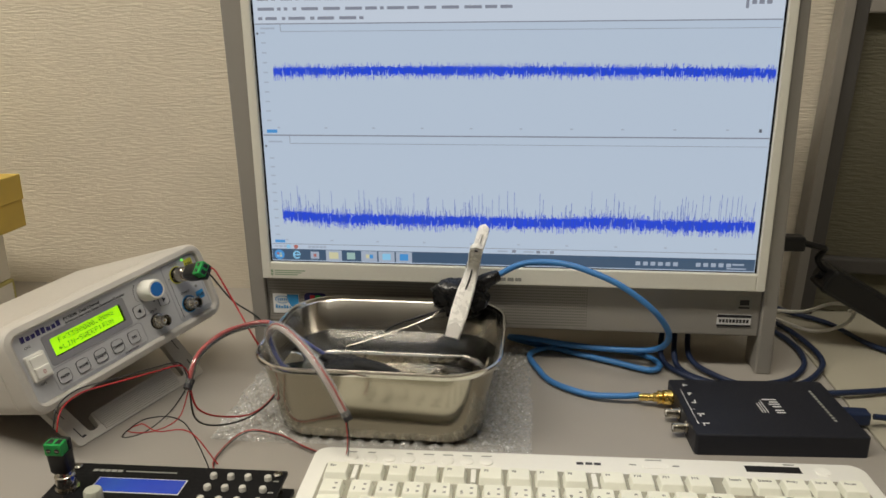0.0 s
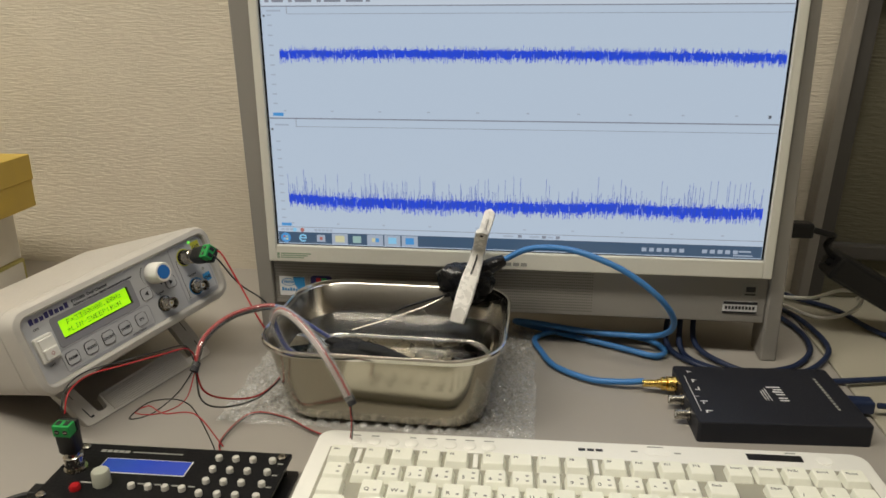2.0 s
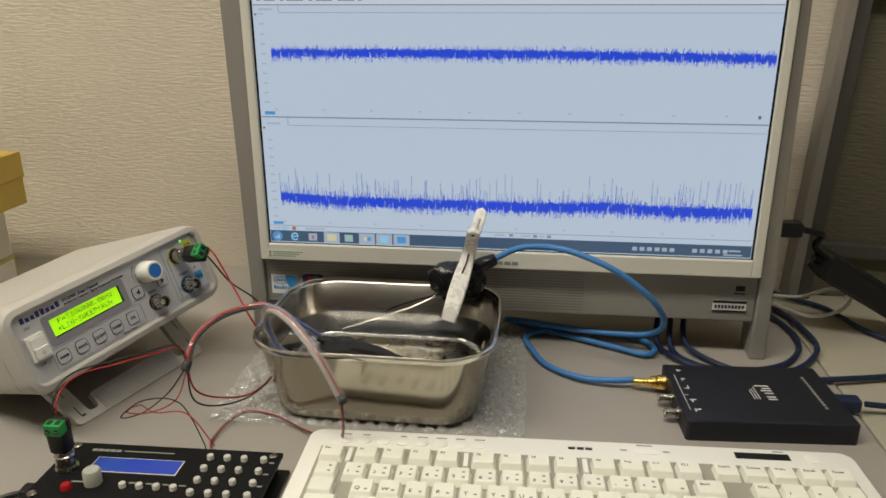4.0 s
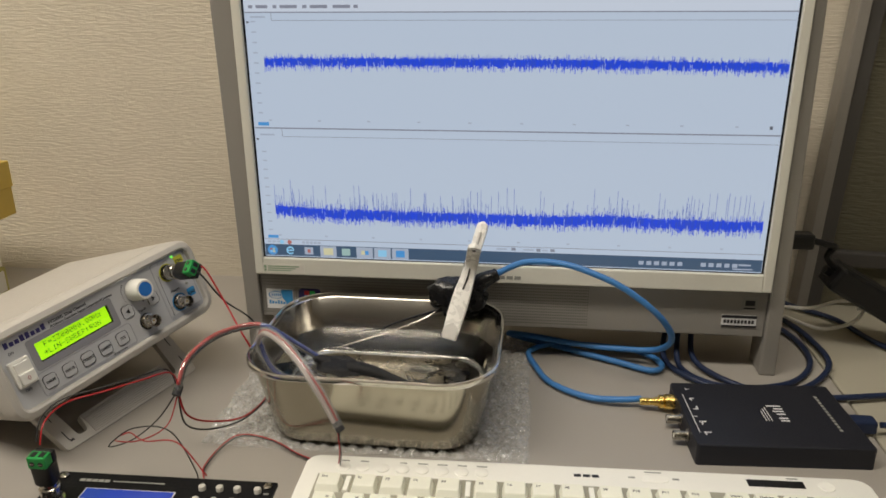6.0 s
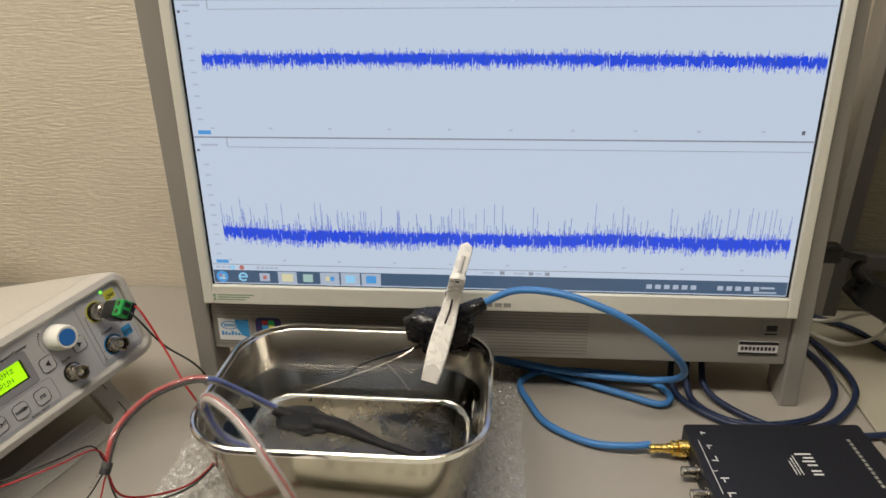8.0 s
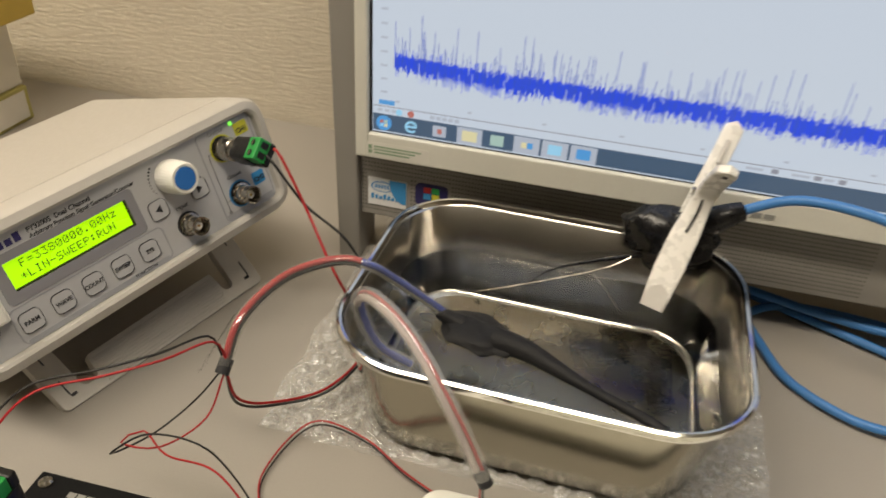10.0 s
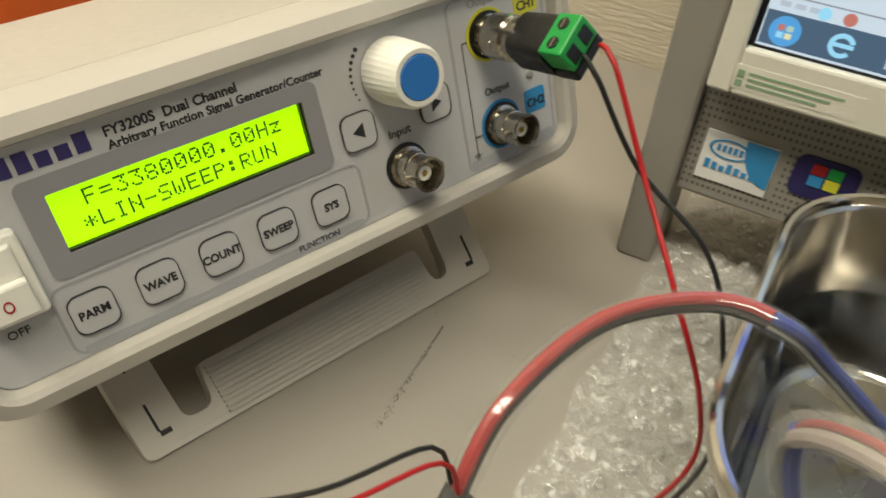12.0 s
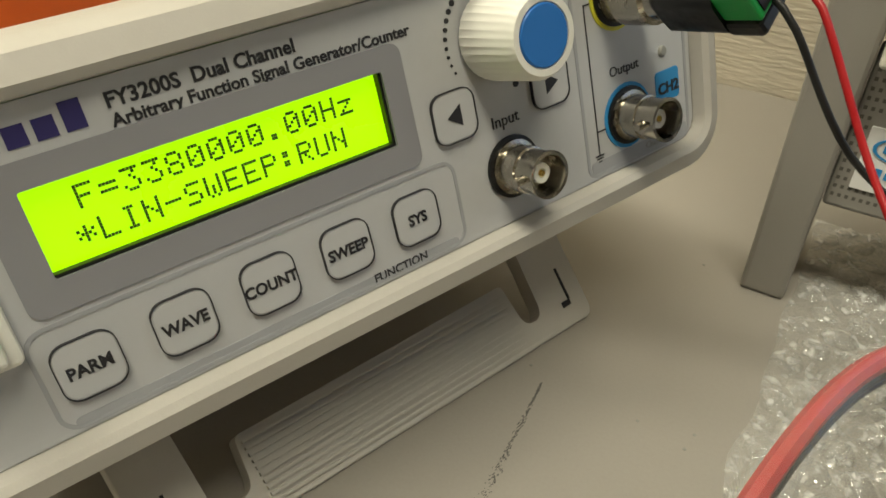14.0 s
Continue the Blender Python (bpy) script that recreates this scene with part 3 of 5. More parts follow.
plate("printed_band", -0.0820, 0.0052, -0.0311, -0.0288, 0.0010, 0.00012, M_panel_dark, "grey-violet band under the button row")
plate("printed_band", 0.0492, 0.0862, -0.0310, -0.0270, 0.0010, 0.00012, M_panel_dark, "grey-violet band under the outputs")

GLYPHS = {
    "F": "11111 10000 10000 11110 10000 10000 10000", "=": "00000 00000 11111 00000 11111 00000 00000", "3": "11111 00010 00100 00010 00001 10001 01110",
    "8": "01110 10001 10001 01110 10001 10001 01110", "0": "01110 10001 10011 10101 11001 10001 01110", ".": "00000 00000 00000 00000 00000 01100 01100",
    "H": "10001 10001 10001 11111 10001 10001 10001", "z": "00000 00000 11111 00010 00100 01000 11111", "*": "00000 00100 10101 01110 10101 00100 00000",
    "L": "10000 10000 10000 10000 10000 10000 11111", "I": "01110 00100 00100 00100 00100 00100 01110", "N": "10001 10001 11001 10101 10011 10001 10001",
    "-": "00000 00000 00000 11111 00000 00000 00000", "S": "01111 10000 10000 01110 00001 00001 11110", "W": "10001 10001 10001 10101 10101 10101 01010",
    "E": "11111 10000 10000 11110 10000 10000 11111", "P": "11110 10001 10001 11110 10000 10000 10000", ":": "00000 01100 01100 00000 01100 01100 00000",
    "R": "11110 10001 10001 11110 10100 10010 10001", "U": "10001 10001 10001 10001 10001 10001 01110"}


def dot_text(text, x, z, pitch, dot, parent, y):
    for ch in text:
        if ch in GLYPHS:
            bb = None
            for r, row in enumerate(GLYPHS[ch].split()):
                for c2, bit in enumerate(row):
                    if bit == "1":
                        bb = box(x + c2 * dot, x + (c2 + 0.86) * dot, y - 0.0001, y + 0.0001, z - (r + 0.86) * dot, z - r * dot, bm=bb)
            part("character", bb, M_lcd_ink, parent)["kind"] = "stuff"
        x += pitch


dot_text("F=3380000.00Hz", L0 + 0.0082, L3 - 0.0022, 0.00398, 0.00062, lcd, 0.0021)
dot_text("*LIN-SWEEP:RUN", L0 + 0.0060, L3 - 0.0087, 0.0039, 0.00062, lcd, 0.0021)


def print_on(text, x, z, size, material=M_ink, align="LEFT", bold=0.0, parent=sg, y=-0.0001, width=1.0):
    return letters(text, size, material, parent, pose(x, y, z, 90, 0, 0), "lettering", depth=0.0001, align=align, bold=bold, width=width)


M_maker = mat("maker_blue", (0.03, 0.025, 0.13), 0.5, var=0.02)
# the maker's mark as plain shapes
for i in range(8):
    h = 0.0050 if i in (0, 3, 4, 7) else 0.0036
    part("maker_mark", box(-0.0965 + i * 0.0046, -0.0965 + i * 0.0046 + 0.0034, -0.0002, 0.0001, 0.0195, 0.0195 + h), M_maker, sg)
print_on("FY3200S  Dual Channel", -0.0572, 0.0214, 0.0037, M_ink, bold=0.00010, width=1.0)
print_on("Arbitrary Function Signal Generator/Counter", -0.0572, 0.0181, 0.0032, M_ink, bold=0.00008, width=1.03)


def push_button(x, z, text):
    bt = part("button", slab(0.0114, 0.0114, 0.0030, -0.0002, 0.0010, 0.0005, m=pose(x, 0, z, 90, 0, 0)), M_panel, sg, "square membrane button")
    a = rrect(0.0116, 0.0116, 0.0031, 5, x, z)
    h = rrect(0.01125, 0.01125, 0.0029, 5, x, z)
    part("button_edge", loft([[(p, -0.0002, q) for p, q in a], [(p, -0.0011, q) for p, q in a], [(p, -0.0011, q) for p, q in h], [(p, -0.0007, q) for p, q in h]], cap0=False, cap1=False), M_ink, bt)
    if text in "<>":
        s = -1 if text == "<" else 1
        tri = [(x + s * 0.0022, z), (x - s * 0.0016, z + 0.0024), (x - s * 0.0016, z - 0.0024)]
        part("arrow", loft([[(p, -0.0009, q) for p, q in tri], [(p, -0.0012, q) for p, q in tri]]), M_ink, bt)
    else:
        print_on(text, x, z - 0.0012, 0.0034, M_ink, "CENTER", 0.00010, bt, -0.0011, 0.93)


for i, t in enumerate(("PARM", "WAVE", "COUNT", "SWEEP", "SYS")):
    push_button(-0.0760 + 0.0178 * i, -0.0200, t)
push_button(0.0101, -0.0015, "<")
push_button(0.0384, -0.0020, ">")
print_on("FUNCTION", -0.0110, -0.0306, 0.0028, M_ink, "CENTER", 0.00006)
print_on("Input", 0.0240, -0.0080, 0.0040, M_ink, "CENTER")
print_on("Output", 0.0640, -0.0070, 0.0036, M_ink, "CENTER")
print_on("Output", 0.0622, 0.0222, 0.0038, M_ink_grey, "CENTER")
print_on("OFF", -0.0935, -0.0186, 0.0032, M_ink, "CENTER")
print_on("ON", -0.0935, 0.0138, 0.0032, M_ink, "CENTER")
print_on("Channel", 0.0735, -0.0296, 0.0024, M_ink_grey, "CENTER")
b = box(0.0522, 0.0525, -0.0002, 0.0001, -0.0255, 0.0125)
b = box(0.0525, 0.0565, -0.0002, 0.0001, 0.0122, 0.0125, bm=b)
b = box(0.0525, 0.0560, -0.0002, 0.0001, -0.0195, -0.0192, bm=b)
for i in range(3):
    b = box(0.0508 + 0.0005 * i, 0.0539 - 0.0005 * i, -0.0002, 0.0001, -0.0258 - 0.0008 * i, -0.0255 - 0.0008 * i, bm=b)
part("printed_line", b, M_ink, sg)
for i in range(12):
    a = radians(205 - 8.5 * i - (100 if i > 8 else 0))
    if i > 8:
        a = radians(-52 - 10 * (i - 9))
    part("dot", lathe([(0.0003 + 0.00005 * i, -0.0001), (0.0003 + 0.00005 * i, 0.0002)], 8, m=pose(0.0247 + 0.0130 * math.cos(a), 0, 0.0128 + 0.0130 * math.sin(a), 90, 0, 0)), M_ink, sg)

# rotary knob
b = None
prof = [(0.0099, 0.0008), (0.0099, 0.004), (0.0091, 0.0155), (0.0082, 0.0170), (0.0068, 0.0170), (0.0066, 0.0164)]
n = 144
rings = []
for r, z in prof:
    rib = 0.00014 if 0.0005 < z < 0.0160 else 0.0
    rings.append([((r + rib * (i % 4 == 0)) * math.cos(2 * math.pi * i / n), (r + rib * (i % 4 == 0)) * math.sin(2 * math.pi * i / n), z) for i in range(n)])
knob = part("knob", loft(rings, m=pose(0.0247, 0, 0.0128, 90, 0, 0)), M_knob, sg, "white ribbed rotary knob", smooth=True)
part("knob_cap", lathe([(0.0065, 0.0162), (0.0065, 0.0169), (0.0062, 0.0172)], 36, m=pose(0.0247, 0, 0.0128, 90, 0, 0)), M_knob_blue, knob, "flat blue knob cap", smooth=True)


def bnc(x, z, mark=None):
    m = pose(x, 0, z, 90, 0, 0)
    # Black base ring; its colour also draws the dark shadow around the socket.
    part("washer", lathe([(0.0076, 0.0002), (0.0076, 0.0009), (0.0060, 0.0011)], 28, m=m), M_black, sg)
    if mark:
        part("channel_ring", lathe([(0.0086, 0), (0.0086, 0.0003)], 28, m=m), mark, sg)
    s = part("socket", lathe([(0.0066, 0), (0.0066, 0.0016), (0.0056, 0.0018), (0.0054, 0.005), (0.0056, 0.0052), (0.0056, 0.0068), (0.0052, 0.0070), (0.0052, 0.0120), (0.0056, 0.0124), (0.0056, 0.0132), (0.0047, 0.0132), (0.0045, 0.006)], 28, m=m), M_chrome, sg, "nickel coaxial socket", smooth=True)
    for sx in (-1, 1):
        part("lug", lathe([(0.0011, 0.0050), (0.0011, 0.0074)], 10, m=m @ pose(0, 0, 0.0096, 0, 90 * sx, 0)), M_chrome, s)
    part("insulator", lathe([(0.0024, 0.006), (0.0024, 0.0105), (0.0011, 0.0105), (0.0011, 0.009)], 20, m=m), M_knob, s)
    part("contact", lathe([(0.0007, 0.008), (0.0007, 0.0108)], 10, m=m), M_gold, s)
    return s


bnc(0.0240, -0.0182)
bnc(0.0638, -0.0182, M_ch_blue)
bnc(0.0630, 0.0126, M_yellow)
tag = plate("channel_tag", 0.0750, 0.0842, -0.0190, -0.0106, 0.0012, 0.0003, M_ch_blue, "blue channel tag")
print_on("CH2", 0.0798, -0.0168, 0.0042, M_ink, "CENTER", 0.0001, tag, -0.0004)
tag = plate("channel_tag", 0.0750, 0.0850, 0.0150, 0.0230, 0.0012, 0.0003, M_yellow, "yellow channel tag")
print_on("CH1", 0.0800, 0.0165, 0.0042, M_ink, "CENTER", 0.0001, tag, -0.0004)
part("indicator", lathe([(0.0015, 0), (0.0015, 0.0004), (0.0010, 0.0008)], 14, m=pose(0.0785, 0, -0.0055, 90, 0, 0)), M_ink_grey, sg)
part("indicator", lathe([(0.0013, 0), (0.0013, 0.0006), (0.0008, 0.0010)], 14, m=pose(0.0740, 0, 0.0240, 90, 0, 0)), mat("green_lamp", (0.1, 0.5, 0.05), 0.3, emit=(0.2, 0.9, 0.1), estr=1.2), sg, "lit green lamp")
# rocker switch
sw = part("power_switch", slab(0.0165, 0.0225, 0.0015, 0, 0.0035, 0.0008, m=pose(-0.0925, 0, -0.0025, 90, 0, 0)), M_knob, sg, "white rocker power switch")
b = box(-0.0985, -0.0865, -0.0075, -0.0033, -0.0115, -0.0022, 0.0008)
b = box(-0.0985, -0.0865, -0.0052, -0.0033, -0.0026, 0.0065, 0.0008, bm=b)
rk = part("rocker", b, M_knob, sw)
part("rocker_mark", loft([[(-0.0925 + 0.0012 * r * math.cos(2 * math.pi * k / 16), -0.0078, -0.007 + 0.0016 * r * math.sin(2 * math.pi * k / 16)) for k in range(17)] for r in (0.7, 1.0)], closed=False, cap0=False, cap1=False), M_red, rk)

# fold-out stand: two arms and a ribbed foot bar
FL, FR = Vector((-0.0805, 0.0176, -0.0861)), Vector((0.0755, 0.0360, -0.0979))
TL, TR = Vector((-0.0841, 0.0529, -0.0385)), Vector((0.0736, 0.0645, -0.0365))
outn = (FR - FL).cross(TL - FL).normalized()
if outn.y > 0:
    outn = -outn


def stand_pt(u, v, d):
    return (FL.lerp(FR, u)).lerp(TL.lerp(TR, u), v) + outn * d


def stand_piece(u0, u1, v0, v1, th=0.006, front=0.0, bb=None):
    ring = [(u0, v0), (u1, v0), (u1, v1), (u0, v1)]
    return loft([[stand_pt(u, v, front - th) for u, v in ring], [stand_pt(u, v, front) for u, v in ring]], bb)


def rounded(poly, radii, k=6):
    """Rounds the corners of an outline given in stand fractions; radii are in metres."""
    su, sv = (FR - FL).length, (TL - FL).length
    pts = [Vector((u * su, v * sv)) for u, v in poly]
    out = []
    for i, p in enumerate(pts):
        r = radii[i]
        if not r:
            out.append(p)
            continue
        a = p + (pts[i - 1] - p).normalized() * r
        c = p + (pts[(i + 1) % len(pts)] - p).normalized() * r
        for j in range(k + 1):
            t = j / k
            out.append(a * (1 - t) ** 2 + p * 2 * t * (1 - t) + c * t * t)
    return [(q.x / su, q.y / sv) for q in out]


frame_line = rounded([(0.0, 1.0), (0.0, 0.0), (1.0, 0.0), (1.0, 1.0), (0.885, 1.0), (0.865, 0.115), (0.812, 0.115), (0.800, 0.36), (0.185, 0.36), (0.172, 0.115), (0.105, 0.115), (0.100, 1.0)],
                     [0, 0.004, 0.004, 0, 0, 0.0042, 0.0042, 0.0018, 0.0018, 0.0042, 0.0042, 0])
b = loft([[stand_pt(u, v, -0.0062) for u, v in frame_line], [stand_pt(u, v, -0.0005) for u, v in frame_line], [stand_pt(0.5 + (u - 0.5) * 0.996, v * 0.99 + 0.004, 0.0) for u, v in frame_line]])
stand = part("stand", b, M_case, sg, "fold-out plastic stand with a ribbed foot bar")
for i in range(10):
    part("rib", stand_piece(0.192, 0.792, 0.035 + i * 0.031, 0.049 + i * 0.031, 0.0018, 0.0014), M_case, stand)
for u, s in ((0.050, 1), (0.950, -1)):
    bb = stand_piece(u - 0.0028, u + 0.0028, 0.13, 0.30, 0.0012, 0.0004)
    part("slot", stand_piece(min(u, u + s * 0.024), max(u, u + s * 0.024), 0.10, 0.13, 0.0012, 0.0004, bb), M_black_matte, stand)
    part("slot", stand_piece(u - 0.0028, u + 0.0028, 0.50, 0.95, 0.0012, 0.0004), M_black_matte, stand)
for x, dz in ((-0.085, 0.0), (0.08, 0.0)):
    part("rubber_foot", lathe([(0.007, -0.0015), (0.007, 0.004)], 16, m=pose(x, SGD - 0.015, VC - VH / 2 - 0.004)), M_black_matte, sg)


def terminal_adapter(name, m, label):
    """Coaxial plug with a black body and a green two-way screw terminal, along +z of m."""
    t = thing(name, label, "adapter", m, group="terminal adapters")
    part("plug_collar", lathe([(0.0062, 0.0), (0.0072, 0.0005), (0.0072, 0.009), (0.0062, 0.0098), (0.0060, 0.0135)], 24), M_chrome, t, "nickel bayonet collar", smooth=True)
    rings = []
    for w, h, z in ((0.0120, 0.0110, 0.0125), (0.0145, 0.0125, 0.0145), (0.0150, 0.0126, 0.0285), (0.0150, 0.0126, 0.0300)):
        rings.append([(x, y, z) for x, y in rrect(w, h, 0.003, 4)])
    part("body", loft(rings), M_black, t, "black tapered plastic body", smooth=True)
    tb = part("terminal_block", box(-0.0066, 0.0066, -0.0070, 0.0014, 0.0295, 0.0388, 0.0006), M_green, t, "green screw terminal block")
    part("terminal_shell", box(-0.0072, 0.0072, 0.0016, 0.0062, 0.0290, 0.0380, 0.0012), M_black, t)
    for x in (-0.0031, 0.0031):
        part("screw", lathe([(0.0019, 0), (0.0019, 0.0003)], 12, m=pose(x, -0.0070, 0.0338, 90, 0, 0)), M_black, tb)
        part("wire_entry", box(x - 0.0019, x + 0.0019, -0.0050, 0.0000, 0.0382, 0.0391), M_black, tb)
        part("screw_slot", box(x - 0.0014, x + 0.0014, -0.0075, -0.0072, 0.0335, 0.0341), M_chrome, tb)
    return t


terminal_adapter("terminal_adapter", G @ pose(0.0630, -0.0045, 0.0126, 90, 0, 0) @ pose(0, 0, 0, 0, 0, -140), "black coaxial adapter with green screw terminal, plugged into the generator")

# ---------------------------------------------------------------- DDS function board
D = pose(-0.251, 0.4262, 0.0, 0, 0, 1.5)
dd = thing("function_generator_board", "black sandwich-plate function generator with a blue display and round white buttons", "signal generator", D)
part("top_plate", slab(0.170, 0.072, 0.001, 0.0172, 0.0200, 0.0003, cx=0.085, cy=-0.036), M_board, dd, "glossy black top plate")
part("base_plate", slab(0.174, 0.076, 0.001, 0.0015, 0.0045, 0.0003, cx=0.087, cy=-0.038), M_black, dd)
part("circuit_board", box(0.006, 0.164, -0.068, -0.006, 0.0085, 0.0100), M_green, dd)
for x in (0.006, 0.164):
    for y in (-0.006, -0.066):
        part("standoff", lathe([(0.0026, 0.0), (0.0026, 0.0172)], 12, m=pose(x, y, 0)), M_chrome, dd)
        part("screw", lathe([(0.0034, 0.0200), (0.0034, 0.0212), (0.0024, 0.0222)], 16, m=pose(x, y, 0)), M_chrome, dd, smooth=True)
lw = part("display_frame", box(0.0300, 0.0985, -0.0360, -0.0180, 0.0199, 0.0204), M_ink_white, dd, "thin white line round the display")
part("display", box(0.0307, 0.0978, -0.0353, -0.0187, 0.0201, 0.0206), M_lcd_blue, lw, "blue unlit-text display")
b = None
for i in range(5):
    b = box(0.020 + i * 0.0048, 0.0240 + i * 0.0048, -0.0105, -0.0075, 0.0199, 0.0202, bm=b)
b = box(0.046, 0.086, -0.0095, -0.0083, 0.0199, 0.0202, bm=b)
part("print", b, M_ink_grey, dd)


M_button = mat("grey_white_button", (0.56, 0.55, 0.50), 0.5, var=0.04)


def round_button(x, y):
    bt = part("button", lathe([(0.0027, 0.0190), (0.0027, 0.0228), (0.0023, 0.0235)], 16, m=pose(x, y, 0)), M_button, dd, smooth=True)
    return bt


for r in range(5):
    for c2 in range(4):
        x = 0.1165 + 0.0133 * c2 + (0.002 if c2 == 3 else 0)
        round_button(x + 0.0006 * r, -0.0125 - 0.0143 * r)
        if c2 == 3 and r < 4:
            part("print", box(x + 0.0045, x + 0.0085, -0.0148 - 0.0143 * r, -0.0133 - 0.0143 * r, 0.0199, 0.0202), M_ink_grey, dd)
for i in range(4):
    round_button(0.0660 + 0.0127 * i, -0.0515)
    part("print", box(0.0685 + 0.0127 * i, 0.0735 + 0.0127 * i, -0.0475, -0.0462, 0.0199, 0.0202), M_ink_grey, dd)
part("red_switch", lathe([(0.0040, 0.0195), (0.0040, 0.0225), (0.0030, 0.0240)], 18, m=pose(0.0265, -0.0570, 0)), M_red, dd, "red power push switch", smooth=True)
part("knob", lathe([(0.0064, 0.0195), (0.0064, 0.0300), (0.0055, 0.0315)], 24, m=pose(0.0425, -0.0490, 0)), mat("grey_knob", (0.42, 0.43, 0.36), 0.5, var=0.04), dd, "grey-green rotary knob", smooth=True)
part("print", box(0.0255, 0.0365, -0.0495, -0.0480, 0.0199, 0.0202), M_ink_grey, dd)
part("socket", lathe([(0.0085, 0.0195), (0.0085, 0.0215), (0.0062, 0.0217), (0.0056, 0.0340)], 24, m=pose(0.0130, -0.0330, 0)), M_chrome, dd, "nickel coaxial socket", smooth=True)
terminal_adapter("terminal_adapter", D @ pose(0.0130, -0.0330, 0.0235, 4, 0, 0), "black coaxial adapter with green screw terminal on the function board")

part("power_jack", box(-0.012, 0.004, -0.058, -0.046, 0.0045, 0.0150, 0.001), M_black, dd)
part("power_lead", sweep([(-0.010, -0.052, 0.0095), (-0.022, -0.056, 0.0085), (-0.045, -0.072, 0.004), (-0.075, -0.110, 0.003)], 0.0026, 10), M_black, dd, "black power lead", smooth=True)

# ---------------------------------------------------------------- keyboard
K = pose(-0.0725, 0.4804, 0.0, -0.6, 0, 1.75) @ Matrix.Diagonal((1.04, 1.04, 1.0, 1.0))
kb = thing("keyboard", "cream-white full-size computer keyboard lying on the desk", "keyboard", K)
part("case", slab(0.4175, 0.158, 0.012, 0.0012, 0.0130, 0.0035, 8, cx=0.20875, cy=-0.079), M_kbody, kb, "cream-white plastic keyboard case", smooth=True)
for x in (0.03, 0.387):
    for y in (-0.015, -0.14):
        part("rubber_foot", lathe([(0.005, 0.0), (0.005, 0.0016)], 12, m=pose(x, y, 0)), M_black_matte, kb)
# Well colour is dark to draw the shade lines between the keycaps.
part("key_well", box(0.0140, 0.4055, -0.1495, -0.0262, 0.0128, 0.0134), M_kwell, kb, "recessed key field, dark for the shade between keys")


M_legend = mat("legend_grey", (0.09, 0.09, 0.085), 0.5, var=0.03)


def keycap(x, y, w, h, text="", kana=0, small=False):
    rings = []
    for e, z, dy in ((0.0, 0.0132, 0.0), (0.0004, 0.0145, 0.0), (0.0013, 0.0182, 0.0010), (0.0018, 0.0187, 0.0013)):
        rings.append([(px, py + dy, z) for px, py in rrect(w - 2 * e, h - 2 * e, 0.0012, 2, x, y)])
    k = part("key", loft(rings), M_key, kb, smooth=False)
    if text:
        s = 0.0035 if small else 0.0050
        letters(text, s, M_legend, k, pose(x - w / 2 + 0.0036, y + (0.0022 if small else -0.0040), 0.01874), "legend", depth=0.00005, bold=0.00006)
    for i in range(kana):
        part("legend", box(x + 0.0020, x + 0.0042, y - 0.0040 + 0.0062 * i, y - 0.0022 + 0.0062 * i, 0.0186, 0.01876), M_ink_grey, k)
    return k


FY = -0.0395
keycap(0.0250, FY, 0.0185, 0.0165, "Esc", small=True)
for i in range(12):
    keycap(0.0513 + 0.02035 * i + (i // 4) * 0.0067, FY, 0.0180, 0.0165, "F%d" % (i + 1), small=True)
for i, t in enumerate(("Insert", "Delete", "PrtSc", "Scroll", "Pause")):
    keycap(0.3150 + 0.0199 * i, FY, 0.0180, 0.0165, t, small=True)
for i in range(3):
    x = (0.0383, 0.1263, 0.2143)[i]
    part("well_rib", box(x - 0.0018, x + 0.0018, FY - 0.008, FY + 0.009, 0.0130, 0.0158, 0.0004), M_kbody, kb)
RY = -0.0620
keycap(0.0255, RY, 0.0172, 0.0172, "", 2)
for i, t in enumerate("1234567890-^"):
    keycap(0.0466 + 0.01905 * i, RY, 0.0172, 0.0172, t, 2)
keycap(0.0466 + 0.01905 * 12, RY, 0.0172, 0.0172, "", 1)
keycap(0.2985, RY, 0.0210, 0.0172, "Back", small=True)
for i, t in enumerate(("Num", "/", "*", "-")):
    keycap(0.3360 + 0.0193 * i, RY, 0.0172, 0.0172, t, small=(i == 0))
for row, (y, x0, first, letters_) in enumerate(((RY - 0.01905, 0.0560, 0.0265, "QWERTYUIOP@["), (RY - 0.0381, 0.0608, 0.0290, "ASDFGHJKL;:]"), (RY - 0.05715, 0.0703, 0.0360, "ZXCVBNM,./"))):
    keycap(first, y, 2 * (first - 0.0170), 0.0172)
    for i, t in enumerate(letters_):
        keycap(x0 + 0.01905 * i, y, 0.0172, 0.0172, t, 1)
    xe = x0 + 0.01905 * len(letters_) - 0.0086
    keycap((xe + 0.3085) / 2, y, 0.3085 - xe, 0.0172)
    for i in range(4):
        keycap(0.3360 + 0.0193 * i, y, 0.0172, 0.0172)
for x, w in ((0.026, 0.019), (0.048, 0.019), (0.072, 0.022), (0.142, 0.110), (0.212, 0.022), (0.238, 0.022), (0.270, 0.030), (0.346, 0.036), (0.374, 0.0172), (0.394, 0.0172)):
    keycap(x, RY - 0.0762, w, 0.0172)
for i in range(8):
    bx = 0.0310 + 0.0149 * i
    part("hot_key", lathe([(0.0052, 0.0128), (0.0052, 0.0138), (0.0046, 0.0142)], 20, m=pose(bx, -0.0165, 0)), M_kbody, kb, smooth=True)
b = None
